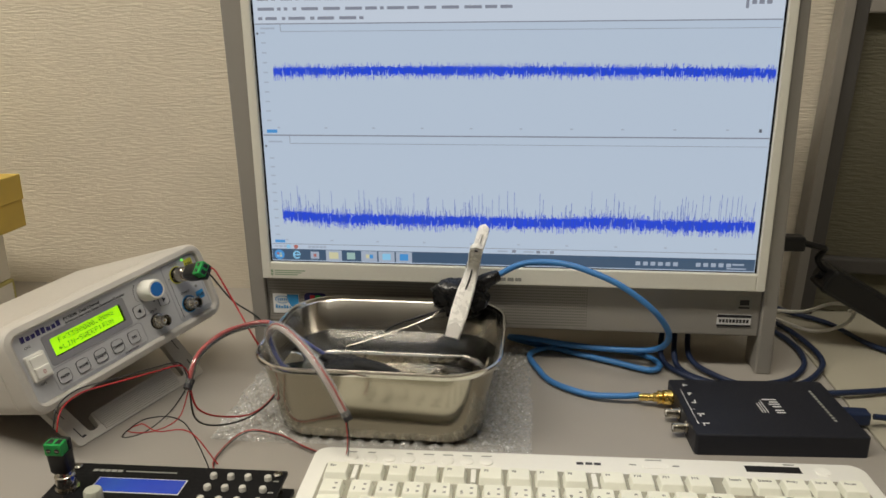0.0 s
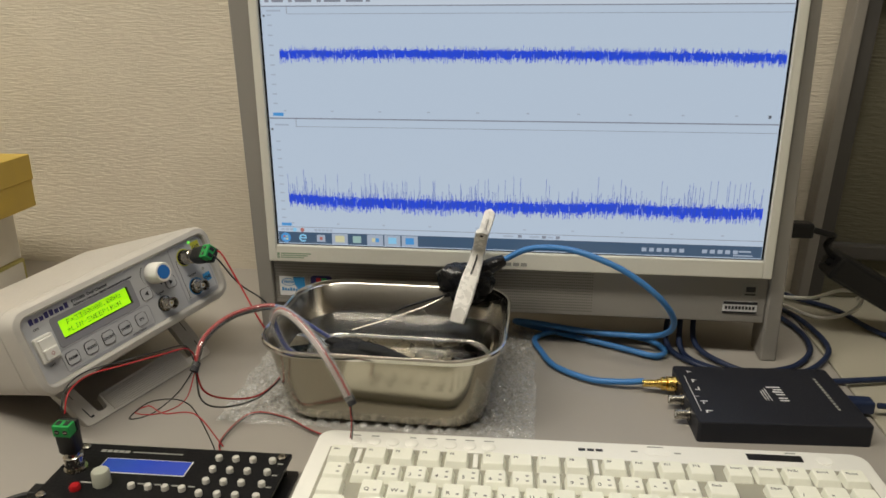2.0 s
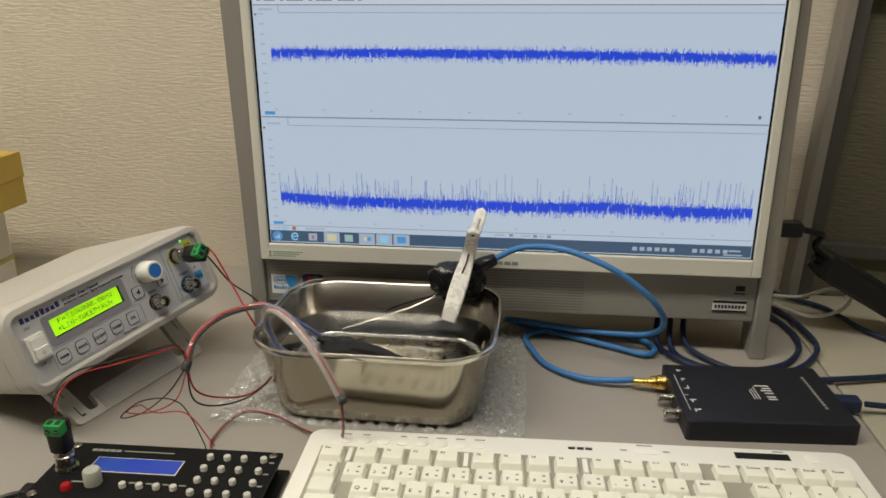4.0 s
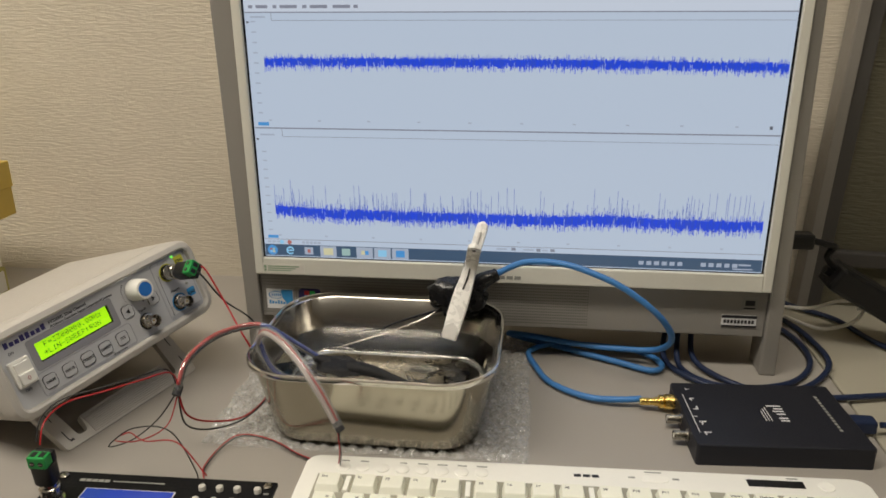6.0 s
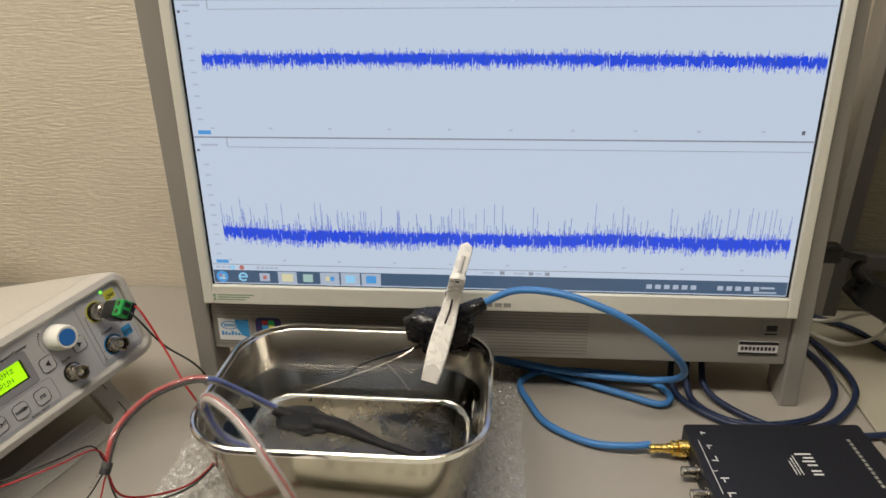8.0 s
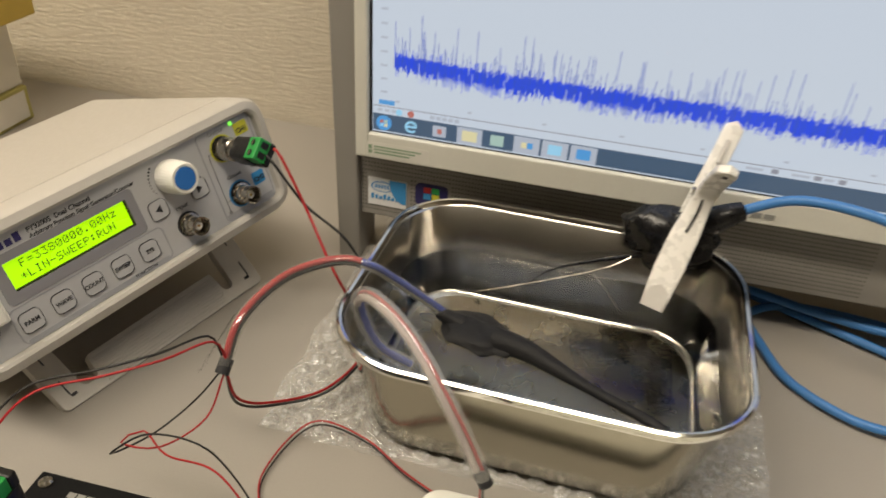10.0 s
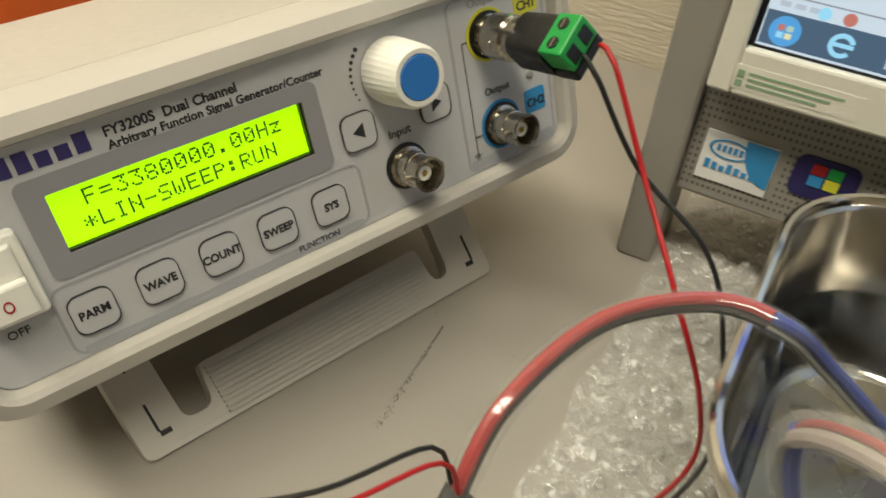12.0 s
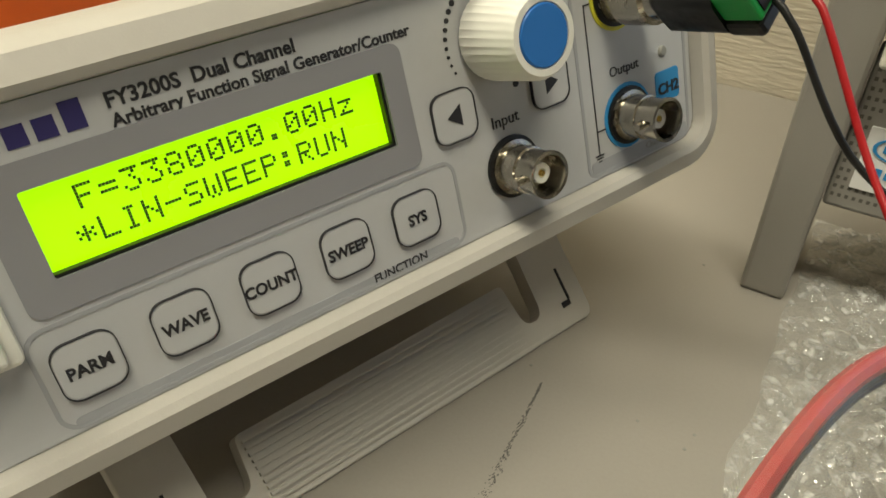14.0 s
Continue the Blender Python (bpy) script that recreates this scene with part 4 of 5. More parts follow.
for i, w in enumerate((0.006, 0.006, 0.0, 0.005, 0.008, 0.008, 0.007, 0.008)):
    if w:
        b = box(0.0310 + 0.0149 * i - w / 2, 0.0310 + 0.0149 * i + w / 2, -0.0092, -0.0080, 0.0129, 0.0132, bm=b)
tagged(part("print", b, M_ink_grey, kb), kind="stuff")
for x0, x1, y0, y1 in ((0.256, 0.268, -0.0062, -0.0050), (0.358, 0.366, -0.0060, -0.0048), (0.243, 0.248, -0.0135, -0.0120), (0.275, 0.280, -0.0135, -0.0120)):
    part("print", box(x0, x1, y0, y1, 0.0129, 0.0132), M_ink_grey, kb)
b = None
for x in (0.2035, 0.2102, 0.2166):
    b = box(x, x + 0.0052, -0.0150, -0.0118, 0.0129, 0.0132, bm=b)
part("maker_mark", b, M_ink, kb)
part("switch", slab(0.020, 0.0075, 0.0035, 0.0128, 0.0136, 0.0003, cx=0.2625, cy=-0.0135), M_kbody, kb)
part("indicator_window", box(0.3285, 0.3685, -0.0165, -0.0085, 0.0128, 0.0133), M_black, kb, "dark indicator window")
part("sleep_key", lathe([(0.0055, 0.0128), (0.0055, 0.0137)], 20, m=pose(0.384, -0.0135, 0)), M_kbody, kb, smooth=True)

# ---------------------------------------------------------------- USB oscilloscope
S = pose(0.2338, 0.6165, 0.0, 0, 0, 3.4)
osc = thing("usb_oscilloscope", "flat black USB oscilloscope box with coaxial sockets, lying on the desk", "oscilloscope", S)
part("case", slab(0.1415, 0.101, 0.003, 0.0, 0.0190, 0.0012, 5, cx=0.07075, cy=-0.0505), M_pico, osc, "matt navy-black case")
for y in (-0.0475, -0.0730):
    sck = part("socket", lathe([(0.0056, 0.0), (0.0056, 0.0012), (0.0040, 0.0014), (0.0040, 0.0112), (0.0044, 0.0116), (0.0044, 0.0124), (0.0034, 0.0124), (0.0034, 0.007)], 20, m=pose(0, y, 0.0095, 0, -90, 0)), M_chrome, osc, "nickel coaxial socket", smooth=True)
    part("socket_core", lathe([(0.0022, 0.006), (0.0022, 0.012)], 14, m=pose(0, y, 0.0095, 0, -90, 0)), M_knob, sck)
b = None
for x, y, w, h in ((0.0130, -0.012, 0.0035, 0.0012), (0.0115, -0.012, 0.0010, 0.0040), (0.0130, -0.028, 0.0040, 0.0010), (0.0120, -0.030, 0.0010, 0.0040), (0.0140, -0.044, 0.0010, 0.0060), (0.0120, -0.046, 0.0040, 0.0010), (0.0130, -0.066, 0.0060, 0.0012), (0.0120, -0.069, 0.0012, 0.0030), (0.0130, -0.082, 0.0060, 0.0012), (0.0110, -0.084, 0.0012, 0.0040), (0.0065, -0.052, 0.0005, 0.062), (0.0085, -0.058, 0.004, 0.0005)):
    b = box(x - w / 2, x + w / 2, y - h / 2, y + h / 2, 0.0189, 0.0192, bm=b)
part("print", b, M_ink_white, osc)
# maker's mark as plain shapes
b = None
for y, w in ((-0.034, 0.0125), (-0.0385, 0.0075), (-0.0425, 0.0095), (-0.0470, 0.0075), (-0.0535, 0.0075), (-0.0575, 0.0075)):
    b = box(0.087 - w, 0.087, y - 0.0050, y - 0.0034, 0.0189, 0.0192, bm=b)
for i in range(3):
    b = box(0.0720 - 0.0024 * i, 0.0726 - 0.0024 * i, -0.062, -0.040 - 0.003 * i, 0.0189, 0.0192, bm=b)
part("maker_mark", b, M_ink_white, osc)["kind"] = "stuff"
b = None
for i in range(12):
    b = box(0.1225, 0.1250, -0.020 - 0.0048 * i - 0.0030, -0.020 - 0.0048 * i, 0.0189, 0.0192, bm=b)
part("print", b, M_ink_grey, osc)


# ---------------------------------------------------------------- bubble wrap and tray
bw = thing("bubble_wrap", "clear bubble wrap sheet lying under the steel tray", "bubble wrap", kind="")
BX0, BX1, BY0, BY1 = -0.176, 0.105, 0.500, 0.745


def film(name, white, gloss, rough, crease_glint=0.0, relief=0.004):
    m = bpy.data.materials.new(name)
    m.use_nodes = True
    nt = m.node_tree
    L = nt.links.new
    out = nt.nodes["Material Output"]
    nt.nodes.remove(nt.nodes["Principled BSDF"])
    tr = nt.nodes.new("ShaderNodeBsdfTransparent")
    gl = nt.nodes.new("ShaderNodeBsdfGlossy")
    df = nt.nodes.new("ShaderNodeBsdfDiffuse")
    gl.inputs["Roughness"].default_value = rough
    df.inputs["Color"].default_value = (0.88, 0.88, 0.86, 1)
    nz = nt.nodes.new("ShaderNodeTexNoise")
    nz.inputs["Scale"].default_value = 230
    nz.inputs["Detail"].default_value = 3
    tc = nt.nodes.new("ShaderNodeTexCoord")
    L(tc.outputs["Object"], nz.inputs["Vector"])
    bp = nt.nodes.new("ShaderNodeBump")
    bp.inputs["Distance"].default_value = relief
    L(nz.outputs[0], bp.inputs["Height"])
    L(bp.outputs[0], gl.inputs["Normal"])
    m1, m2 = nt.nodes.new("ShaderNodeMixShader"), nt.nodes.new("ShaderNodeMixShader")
    # Noise mask whitens the film: creases plus sparkle highlights put into its colour.
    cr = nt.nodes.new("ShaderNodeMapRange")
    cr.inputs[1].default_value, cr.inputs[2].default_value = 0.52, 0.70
    cr.inputs[3].default_value, cr.inputs[4].default_value = white, white + crease_glint
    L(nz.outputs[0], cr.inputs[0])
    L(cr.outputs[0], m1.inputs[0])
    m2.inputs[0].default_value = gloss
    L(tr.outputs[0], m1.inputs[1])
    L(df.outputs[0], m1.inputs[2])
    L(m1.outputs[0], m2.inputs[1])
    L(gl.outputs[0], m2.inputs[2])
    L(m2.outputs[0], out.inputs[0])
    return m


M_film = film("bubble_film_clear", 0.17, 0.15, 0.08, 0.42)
M_sleeve_clear = film("clear_sleeve_thin", 0.06, 0.08, 0.10, relief=0.0003)
M_sleeve = film("clear_sleeve", 0.15, 0.09, 0.12, relief=0.0003)
rb = random.Random(11)
b = bmesh.new()
nx, ny = 40, 36
grid = []
for j in range(ny + 1):
    row = []
    for i in range(nx + 1):
        x = BX0 + (BX1 - BX0) * i / nx
        y = BY0 + (BY1 - BY0) * j / ny
        edge = 0.004 * noise.noise(Vector((x * 40, y * 40, 3.0)))
        row.append(b.verts.new((x + (edge if i in (0, nx) else 0), y + (edge if j in (0, ny) else 0), 0.0007 + 0.0005 * noise.noise(Vector((x * 90, y * 90, 0))))))
    grid.append(row)
for j in range(ny):
    for i in range(nx):
        b.faces.new((grid[j][i], grid[j][i + 1], grid[j + 1][i + 1], grid[j + 1][i]))
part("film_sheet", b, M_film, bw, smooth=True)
b = bmesh.new()
pitch = 0.0128
j = 0
y = BY0 + 0.006
while y < BY1 - 0.004:
    x = BX0 + 0.006 + (pitch / 2 if j % 2 else 0)
    while x < BX1 - 0.004:
        under = -0.112 < x < 0.052 and 0.506 < y < 0.628
        if not under:
            h = 0.0040 * (0.35 + 0.65 * rb.random())
            r = 0.0056 * (0.78 + 0.3 * rb.random())
            ox, oy = rb.uniform(-0.0015, 0.0015), rb.uniform(-0.0015, 0.0015)
            vs = []
            for k, (f, hz) in enumerate(((1.0, 0.0), (0.88, 0.45), (0.64, 0.80), (0.32, 0.96))):
                vs.append([b.verts.new((x + ox * hz + f * r * math.cos(a) * (1 + 0.16 * rb.uniform(-1, 1)), y + oy * hz + f * r * math.sin(a), 0.0008 + h * hz * (1 + 0.30 * rb.uniform(-1, 1)))) for a in [2 * math.pi * q / 9 for q in range(9)]])
            top = b.verts.new((x + ox, y + oy, 0.0008 + h * rb.uniform(0.75, 1.0)))
            for a, c2 in zip(vs, vs[1:]):
                for q in range(9):
                    b.faces.new((a[q], a[(q + 1) % 9], c2[(q + 1) % 9], c2[q]))
            for q in range(9):
                b.faces.new((vs[-1][q], vs[-1][(q + 1) % 9], top))
        x += pitch
    y += pitch * 0.87
    j += 1
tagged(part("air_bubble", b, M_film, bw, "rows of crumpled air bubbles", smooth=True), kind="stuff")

TX, TY = -0.0282, 0.5727
tray = thing("steel_tray", "deep stainless steel tray holding water, standing on bubble wrap", "tray", pose(TX, TY, 0.0022, 0, 0, -0.6))
TW, TH, BWD, BH, HZ = 0.2060, 0.1650, 0.1800, 0.1230, 0.0745


def tr_ring(w, h, r, z, dy=0.0):
    return [(x, y + dy, z) for x, y in rrect(w, h, r, 10)]


def tray_wall(t):
    """Width, depth, corner radius and shift at the height fraction t."""
    return BWD + (TW - BWD) * t, BH + (TH - BH) * t, 0.033 + 0.009 * t, -0.004 * (1 - t)


rings = []
w, h, r, dy = tray_wall(0)
rings.append(tr_ring(w - 0.012, h - 0.012, r - 0.004, 0.0, dy))
rings.append(tr_ring(w - 0.003, h - 0.003, r, 0.0015, dy))
for t in (0.06, 0.3, 0.6, 0.93):
    w, h, r, dy = tray_wall(t)
    rings.append(tr_ring(w, h, r, HZ * t, dy))
rings.append(tr_ring(TW, TH, 0.042, HZ - 0.0010))
for t in (0.97, 0.6, 0.3, 0.07):
    w, h, r, dy = tray_wall(t)
    rings.append(tr_ring(w - 0.0016, h - 0.0016, r, HZ * t, dy))
w, h, r, dy = tray_wall(0)
rings.append(tr_ring(w - 0.005, h - 0.005, r, 0.0028, dy))
rings.append(tr_ring(w - 0.014, h - 0.014, r - 0.004, 0.0013, dy))
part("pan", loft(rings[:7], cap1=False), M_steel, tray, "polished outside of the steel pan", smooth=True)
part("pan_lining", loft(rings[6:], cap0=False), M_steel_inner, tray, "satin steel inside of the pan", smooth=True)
lip = []
for e, z in ((-0.0006, HZ - 0.0030), (0.0030, HZ - 0.0022), (0.0075, HZ - 0.0035), (0.0088, HZ - 0.0012), (0.0080, HZ + 0.0008), (0.0055, HZ + 0.0016), (0.0025, HZ + 0.0012), (-0.0004, HZ - 0.0012), (-0.0006, HZ - 0.0030)):
    lip.append(tr_ring(TW + e, TH + e, 0.0425 + e / 2, z))
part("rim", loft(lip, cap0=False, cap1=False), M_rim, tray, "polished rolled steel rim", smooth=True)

w, h, r, dy = tray_wall(0)
part("pan_floor", loft([tr_ring(w - 0.012, h - 0.012, r - 0.003, 0.0016, dy), tr_ring(w - 0.008, h - 0.008, r - 0.002, 0.0031, dy)]), M_steel_floor, tray, "rough steel pan floor, darkened to dim the reflected screen", smooth=True)
WZ = 0.0445
water = thing("water", "still clear water filling half of the steel tray", "water", pose(TX, TY, 0.0022, 0, 0, -0.6))
rings = []
for t in (0.055, 0.3, WZ / HZ):
    w, h, r, dy = tray_wall(t)
    rings.append(tr_ring(w - 0.0020, h - 0.0020, r, HZ * t, dy))
part("water_body", loft(rings), M_water, water, smooth=True)

# dark specks lying on the bottom of the pan
b = bmesh.new()
rs = random.Random(5)
for i in range(4200):
    a, q = rs.uniform(0, 6.283), abs(rs.gauss(0, 0.5))
    x, y = 0.005 + 0.030 * q * math.cos(a), 0.603 + 0.014 * q * math.sin(a)
    if i > 4000:
        x, y = rs.uniform(-0.08, 0.04), 0.530 + abs(rs.gauss(0, 0.010))
    elif i > 2700:
        x, y = 0.040 + 0.006 * rs.gauss(0, 1), 0.587 + 0.014 * rs.gauss(0, 1)
    x, y = min(x, 0.048), min(y, 0.620)
    s = rs.uniform(0.0003, 0.0007)
    vs = [b.verts.new((x + s * math.cos(c2), y + s * math.sin(c2), 0.0060 + rs.uniform(0, 0.0002))) for c2 in (0.3, 1.8, 3.4, 4.9)]
    b.faces.new(vs)
tagged(part("sediment", b, mat("dark_sediment", (0.006, 0.006, 0.006), 0.9)), "fine dark specks scattered on the tray bottom", "sediment", kind="stuff")

# ---------------------------------------------------------------- probe in the water, clip and taped bundle


def lump(bm, centre, size, seed, amp=0.16, freq=1.6, turn=None, seg=28):
    b2 = bmesh.new()
    bmesh.ops.create_uvsphere(b2, u_segments=seg, v_segments=seg // 2, radius=1.0)
    for v in b2.verts:
        d = v.co.normalized()
        k = 1 + amp * noise.noise(d * freq + Vector((seed, 0, 0))) + amp * 0.6 * noise.noise(d * freq * 2.7 + Vector((0, seed, 0)))
        v.co = Vector((d.x * size[0] * k, d.y * size[1] * k, d.z * size[2] * k))
    m = Matrix.Translation(centre) @ (turn if turn is not None else Matrix.Identity(4))
    return join(bm, b2, m)


M_probe = mat("black_rubber", (0.012, 0.012, 0.013), 0.62, spec=0.3, var=0.2, scale=300, bump=0.0003, bscale=400)
probe = thing("water_probe", "flat black rubber-coated probe floating in the water", "probe")
b = lump(None, (-0.0657, 0.5629, 0.0474), (0.0225, 0.0155, 0.0050), 2.0, 0.22, 1.9, pose(0, 0, 0, 0, 0, -18))
part("probe_head", b, M_probe, probe, "flat lumpy black rubber head", smooth=True)
part("probe_neck", sweep([(-0.0906, 0.5708, 0.0501), (-0.0837, 0.5682, 0.0500), (-0.0756, 0.5670, 0.0476)], 0.0048, 12, taper=lambda t: 0.75 + 0.5 * t), M_probe, probe, smooth=True)
part("probe_tail", sweep([(-0.0557, 0.5599, 0.0473), (-0.0358, 0.5559, 0.0473), (-0.0011, 0.5389, 0.0467), (0.0337, 0.5234, 0.0462), (0.0455, 0.5147, 0.0451)], 0.0085, 12, taper=lambda t: 1.0 - 0.62 * min(1, t * 1.8)), M_probe, probe, "long tapering black tail", smooth=True)

bundle = thing("taped_sensor", "lump of glossy black tape round a sensor on the tray rim", "sensor")
b = lump(None, (0.0265, 0.6408, 0.0894), (0.0225, 0.0150, 0.0165), 4.0, 0.18, 2.2)
b = lump(b, (0.0416, 0.6434, 0.0843), (0.0190, 0.0130, 0.0190), 9.0, 0.18, 2.4)
b = lump(b, (0.0324, 0.6346, 0.0795), (0.0150, 0.0110, 0.0130), 14.0, 0.18, 2.0)
part("tape_lump", b, M_tape, bundle, "crumpled shiny black tape", smooth=True)
part("tape_sleeve", sweep([(0.0466, 0.6449, 0.0935), (0.0589, 0.6439, 0.1040), (0.0698, 0.6484, 0.1080)], 0.0105, 14, taper=lambda t: 1.0 - 0.45 * t), M_tape, bundle, smooth=True)
part("probe_wire", sweep([(-0.0757, 0.6026, 0.0462), (-0.0393, 0.6121, 0.0560), (-0.0019, 0.6213, 0.0686), (0.0183, 0.6332, 0.0773)], 0.00045, 6), M_chrome, bundle)
part("probe_wire", sweep([(0.0243, 0.6329, 0.0774), (-0.0088, 0.6258, 0.0693), (-0.0341, 0.6190, 0.0609), (-0.0493, 0.6139, 0.0460)], 0.0016, 8, taper=lambda t: 1.0 - 0.75 * t), M_tape, bundle)
part("loose_wire", sweep([(-0.0080, 0.6186, 0.0655), (0.0018, 0.6110, 0.0598), (0.0096, 0.6045, 0.0541)], 0.0004, 5), M_chrome, bundle)

# peg: two levers crossing at a wire spring, held open by the taped lump
peg = thing("plastic_peg", "translucent white plastic peg clamping the taped sensor to the tray rim", "peg", pose(0.0296, 0.6059, 0.0646))
PEG_SIDE = Vector((1.0, -0.12, 0.0)).normalized()


def lever(points, widths, thick):
    """A flat moulded lever along a smooth line, with a full round end and softened long edges."""
    pts = glide(points, 0.003)
    n = len(pts) - 1
    rings = []
    for i, p in enumerate(pts):
        d = (pts[min(i + 1, n)] - pts[max(i - 1, 0)]).normalized()
        sd = (PEG_SIDE - d * PEG_SIDE.dot(d)).normalized()
        up = sd.cross(d)
        u = i / n * (len(widths) - 1)
        k = min(int(u), len(widths) - 2)
        w = widths[k] + (widths[k + 1] - widths[k]) * (u - k)
        left = (pts[-1] - p).length
        if left < w / 2:
            w = 2 * math.sqrt(max((w / 2) ** 2 - (w / 2 - left) ** 2, 0.0004 ** 2))
        rings.append([p + sd * a + up * c for a, c in rrect(w, thick, min(thick, w) * 0.28, 3)])
    return loft(rings)


LONG_END, SHORT_END = Vector((0.0262, 0.0600, 0.0905)), Vector((0.0215, 0.0100, 0.0835))
PIVOT = LONG_END * 0.60
part("front_lever", lever([(0.0, 0.0, 0.0), LONG_END * 0.3, PIVOT - Vector((0, 0.004, 0.002)), PIVOT + (SHORT_END - PIVOT) * 0.45, SHORT_END], (0.0150, 0.0170, 0.0165, 0.0120, 0.0125, 0.0128), 0.0050), M_clip, peg, "wide translucent lever with a frosted jaw", smooth=True)
part("back_lever", lever([LONG_END * 0.25 + Vector((0, 0.016, 0)), PIVOT + Vector((0, 0.006, 0.002)), LONG_END * 0.82 + Vector((0, 0.002, 0)), LONG_END], (0.0120, 0.0118, 0.0112, 0.0114), 0.0042), M_clip, peg, "longer lever with a rounded thumb end", smooth=True)
M_frost = mat("frosted_clip_pad", (0.62, 0.60, 0.56), 0.4, var=0.06, scale=200, trans=0.1)
jd = LONG_END.normalized()
part("jaw_pad", lever([-jd * 0.006, jd * 0.002, jd * 0.009], (0.0138, 0.0150, 0.0155), 0.0058), M_frost, peg, "frosted grey jaw tip")
ax = PEG_SIDE
fr = ax.cross(jd)
fr = fr if fr.y < 0 else -fr
part("spring_wire", sweep([jd * 0.042 + fr * 0.0030, jd * 0.055 + fr * 0.0036 + ax * 0.0012, jd * 0.070 + fr * 0.0048 + ax * 0.0004], 0.0008, 8), M_wireblack, peg, "dark steel spring wire", smooth=True)
for q in (-1, 1):
    part("spring_coil", lathe([(0.0022, -0.001), (0.0028, 0.0), (0.0022, 0.001), (0.0014, 0.001), (0.0014, -0.001)], 14, m=Matrix.Translation(PIVOT + ax * 0.0058 * q) @ ax.to_track_quat("Z", "Y").to_matrix().to_4x4()), M_chrome, peg, smooth=True)
ed = (SHORT_END - PIVOT).normalized()
en = ax.cross(ed)
en = en if en.y < 0 else -en
part("thumb_hole", lathe([(0.0016, 0.0), (0.0016, 0.0004)], 14, m=Matrix.Translation(SHORT_END - ed * 0.0064 + en * 0.0024) @ en.to_track_quat("Z", "Y").to_matrix().to_4x4()), M_black_matte, peg)
ln2 = (LONG_END - PIVOT).normalized()
nn = ax.cross(ln2)
nn = nn if nn.y < 0 else -nn
part("thumb_groove", sweep([LONG_END - ln2 * 0.026 + nn * 0.0020, LONG_END - ln2 * 0.012 + nn * 0.0020], 0.0016, 8, smooth=False), M_frost, peg)

# ---------------------------------------------------------------- wires and tubes
WRAP = (-0.1763, 0.4779, 0.0649)


def wire(name, pts, radius, material, label, category="wire", group=""):
    ob = part(name, sweep(pts, radius, 10), material, smooth=True)
    return tagged(ob, label, category, group)


def shifted(pts, d):
    return [tuple(p[i] + d[i] for i in range(3)) for p in pts]


A_red = [(-0.1978, 0.5896, 0.1280), (-0.1914, 0.5857, 0.1253), (-0.1730, 0.5762, 0.0996), (-0.1531, 0.5598, 0.0779), (-0.1371, 0.5569, 0.0486), (-0.1321, 0.5565, 0.0206), (-0.1447, 0.5306, 0.0112), (-0.1613, 0.5014, 0.0227), (-0.1722, 0.4803, 0.0412), WRAP]
A_black = [(-0.2005, 0.5848, 0.1256), (-0.1945, 0.5834, 0.1207), (-0.1772, 0.5834, 0.0983), (-0.1514, 0.5808, 0.0813), (-0.1381, 0.5784, 0.0566), (-0.1283, 0.5603, 0.0262), (-0.1418, 0.5303, 0.0115), (-0.1672, 0.5124, 0.0080), (-0.1809, 0.4920, 0.0245), WRAP]
wire("red_wire", A_red, 0.00082, M_red, "red insulated wire from the generator's green terminal", group="hook-up wires")
wire("black_wire", A_black, 0.00082, M_wireblack, "black insulated wire from the generator's green terminal", group="hook-up wires")
B = [(-0.2355, 0.3886, 0.0708), (-0.2370, 0.3989, 0.0823), (-0.2341, 0.4205, 0.0853), (-0.2095, 0.4347, 0.0890), (-0.1902, 0.4508, 0.0900), (-0.1798, 0.4747, 0.0838), (-0.1759, 0.4792, 0.0672)]
wire("red_wire", shifted(B, (0.0012, 0.0, -0.0010)), 0.00058, M_red, "thin red wire rising from the function board's terminal", group="hook-up wires")
wire("black_wire", shifted(B, (-0.0016, 0.0008, 0.0012)), 0.00058, M_wireblack, "thin black wire rising from the function board's terminal", group="hook-up wires")
C_black = [WRAP, (-0.1916, 0.4724, 0.0430), (-0.2040, 0.4533, 0.0347), (-0.2107, 0.4330, 0.0402), (-0.2080, 0.4283, 0.0469), (-0.1911, 0.4346, 0.0571), (-0.1633, 0.4358, 0.0549), (-0.1530, 0.4473, 0.0102), (-0.1513, 0.4415, 0.0065)]
C_red = [(-0.1766, 0.4773, 0.0607), (-0.1813, 0.4633, 0.0416), (-0.1920, 0.4398, 0.0425), (-0.2094, 0.4354, 0.0444), (-0.2016, 0.4429, 0.0471), (-0.1836, 0.4332, 0.0470), (-0.1550, 0.4280, 0.0513), (-0.1322, 0.4218, 0.0284)]
wire("black_wire", C_black, 0.00050, M_wireblack, "thin black wire curled in a loop above the desk", group="hook-up wires")
wire("red_wire", C_red, 0.00050, M_red, "thin red wire curled in a loop above the desk", group="hook-up wires")
D_red = [(-0.1403, 0.4364, 0.0062), (-0.1571, 0.4687, 0.0022), (-0.1455, 0.5074, 0.0056), (-0.1141, 0.5055, 0.0058), (-0.0863, 0.4914, 0.0035), (-0.0626, 0.4814, 0.0030), (-0.0483, 0.4726, 0.0060), (-0.0411, 0.4602, 0.0282), (-0.0412, 0.4590, 0.0511)]
wire("red_wire", D_red, 0.00050, M_red, "thin red wire lying on the desk before the tray", group="hook-up wires")
wire("black_wire", shifted(D_red, (0.0018, -0.0026, 0.0002)), 0.00050, M_wireblack, "thin black wire lying on the desk before the tray", group="hook-up wires")

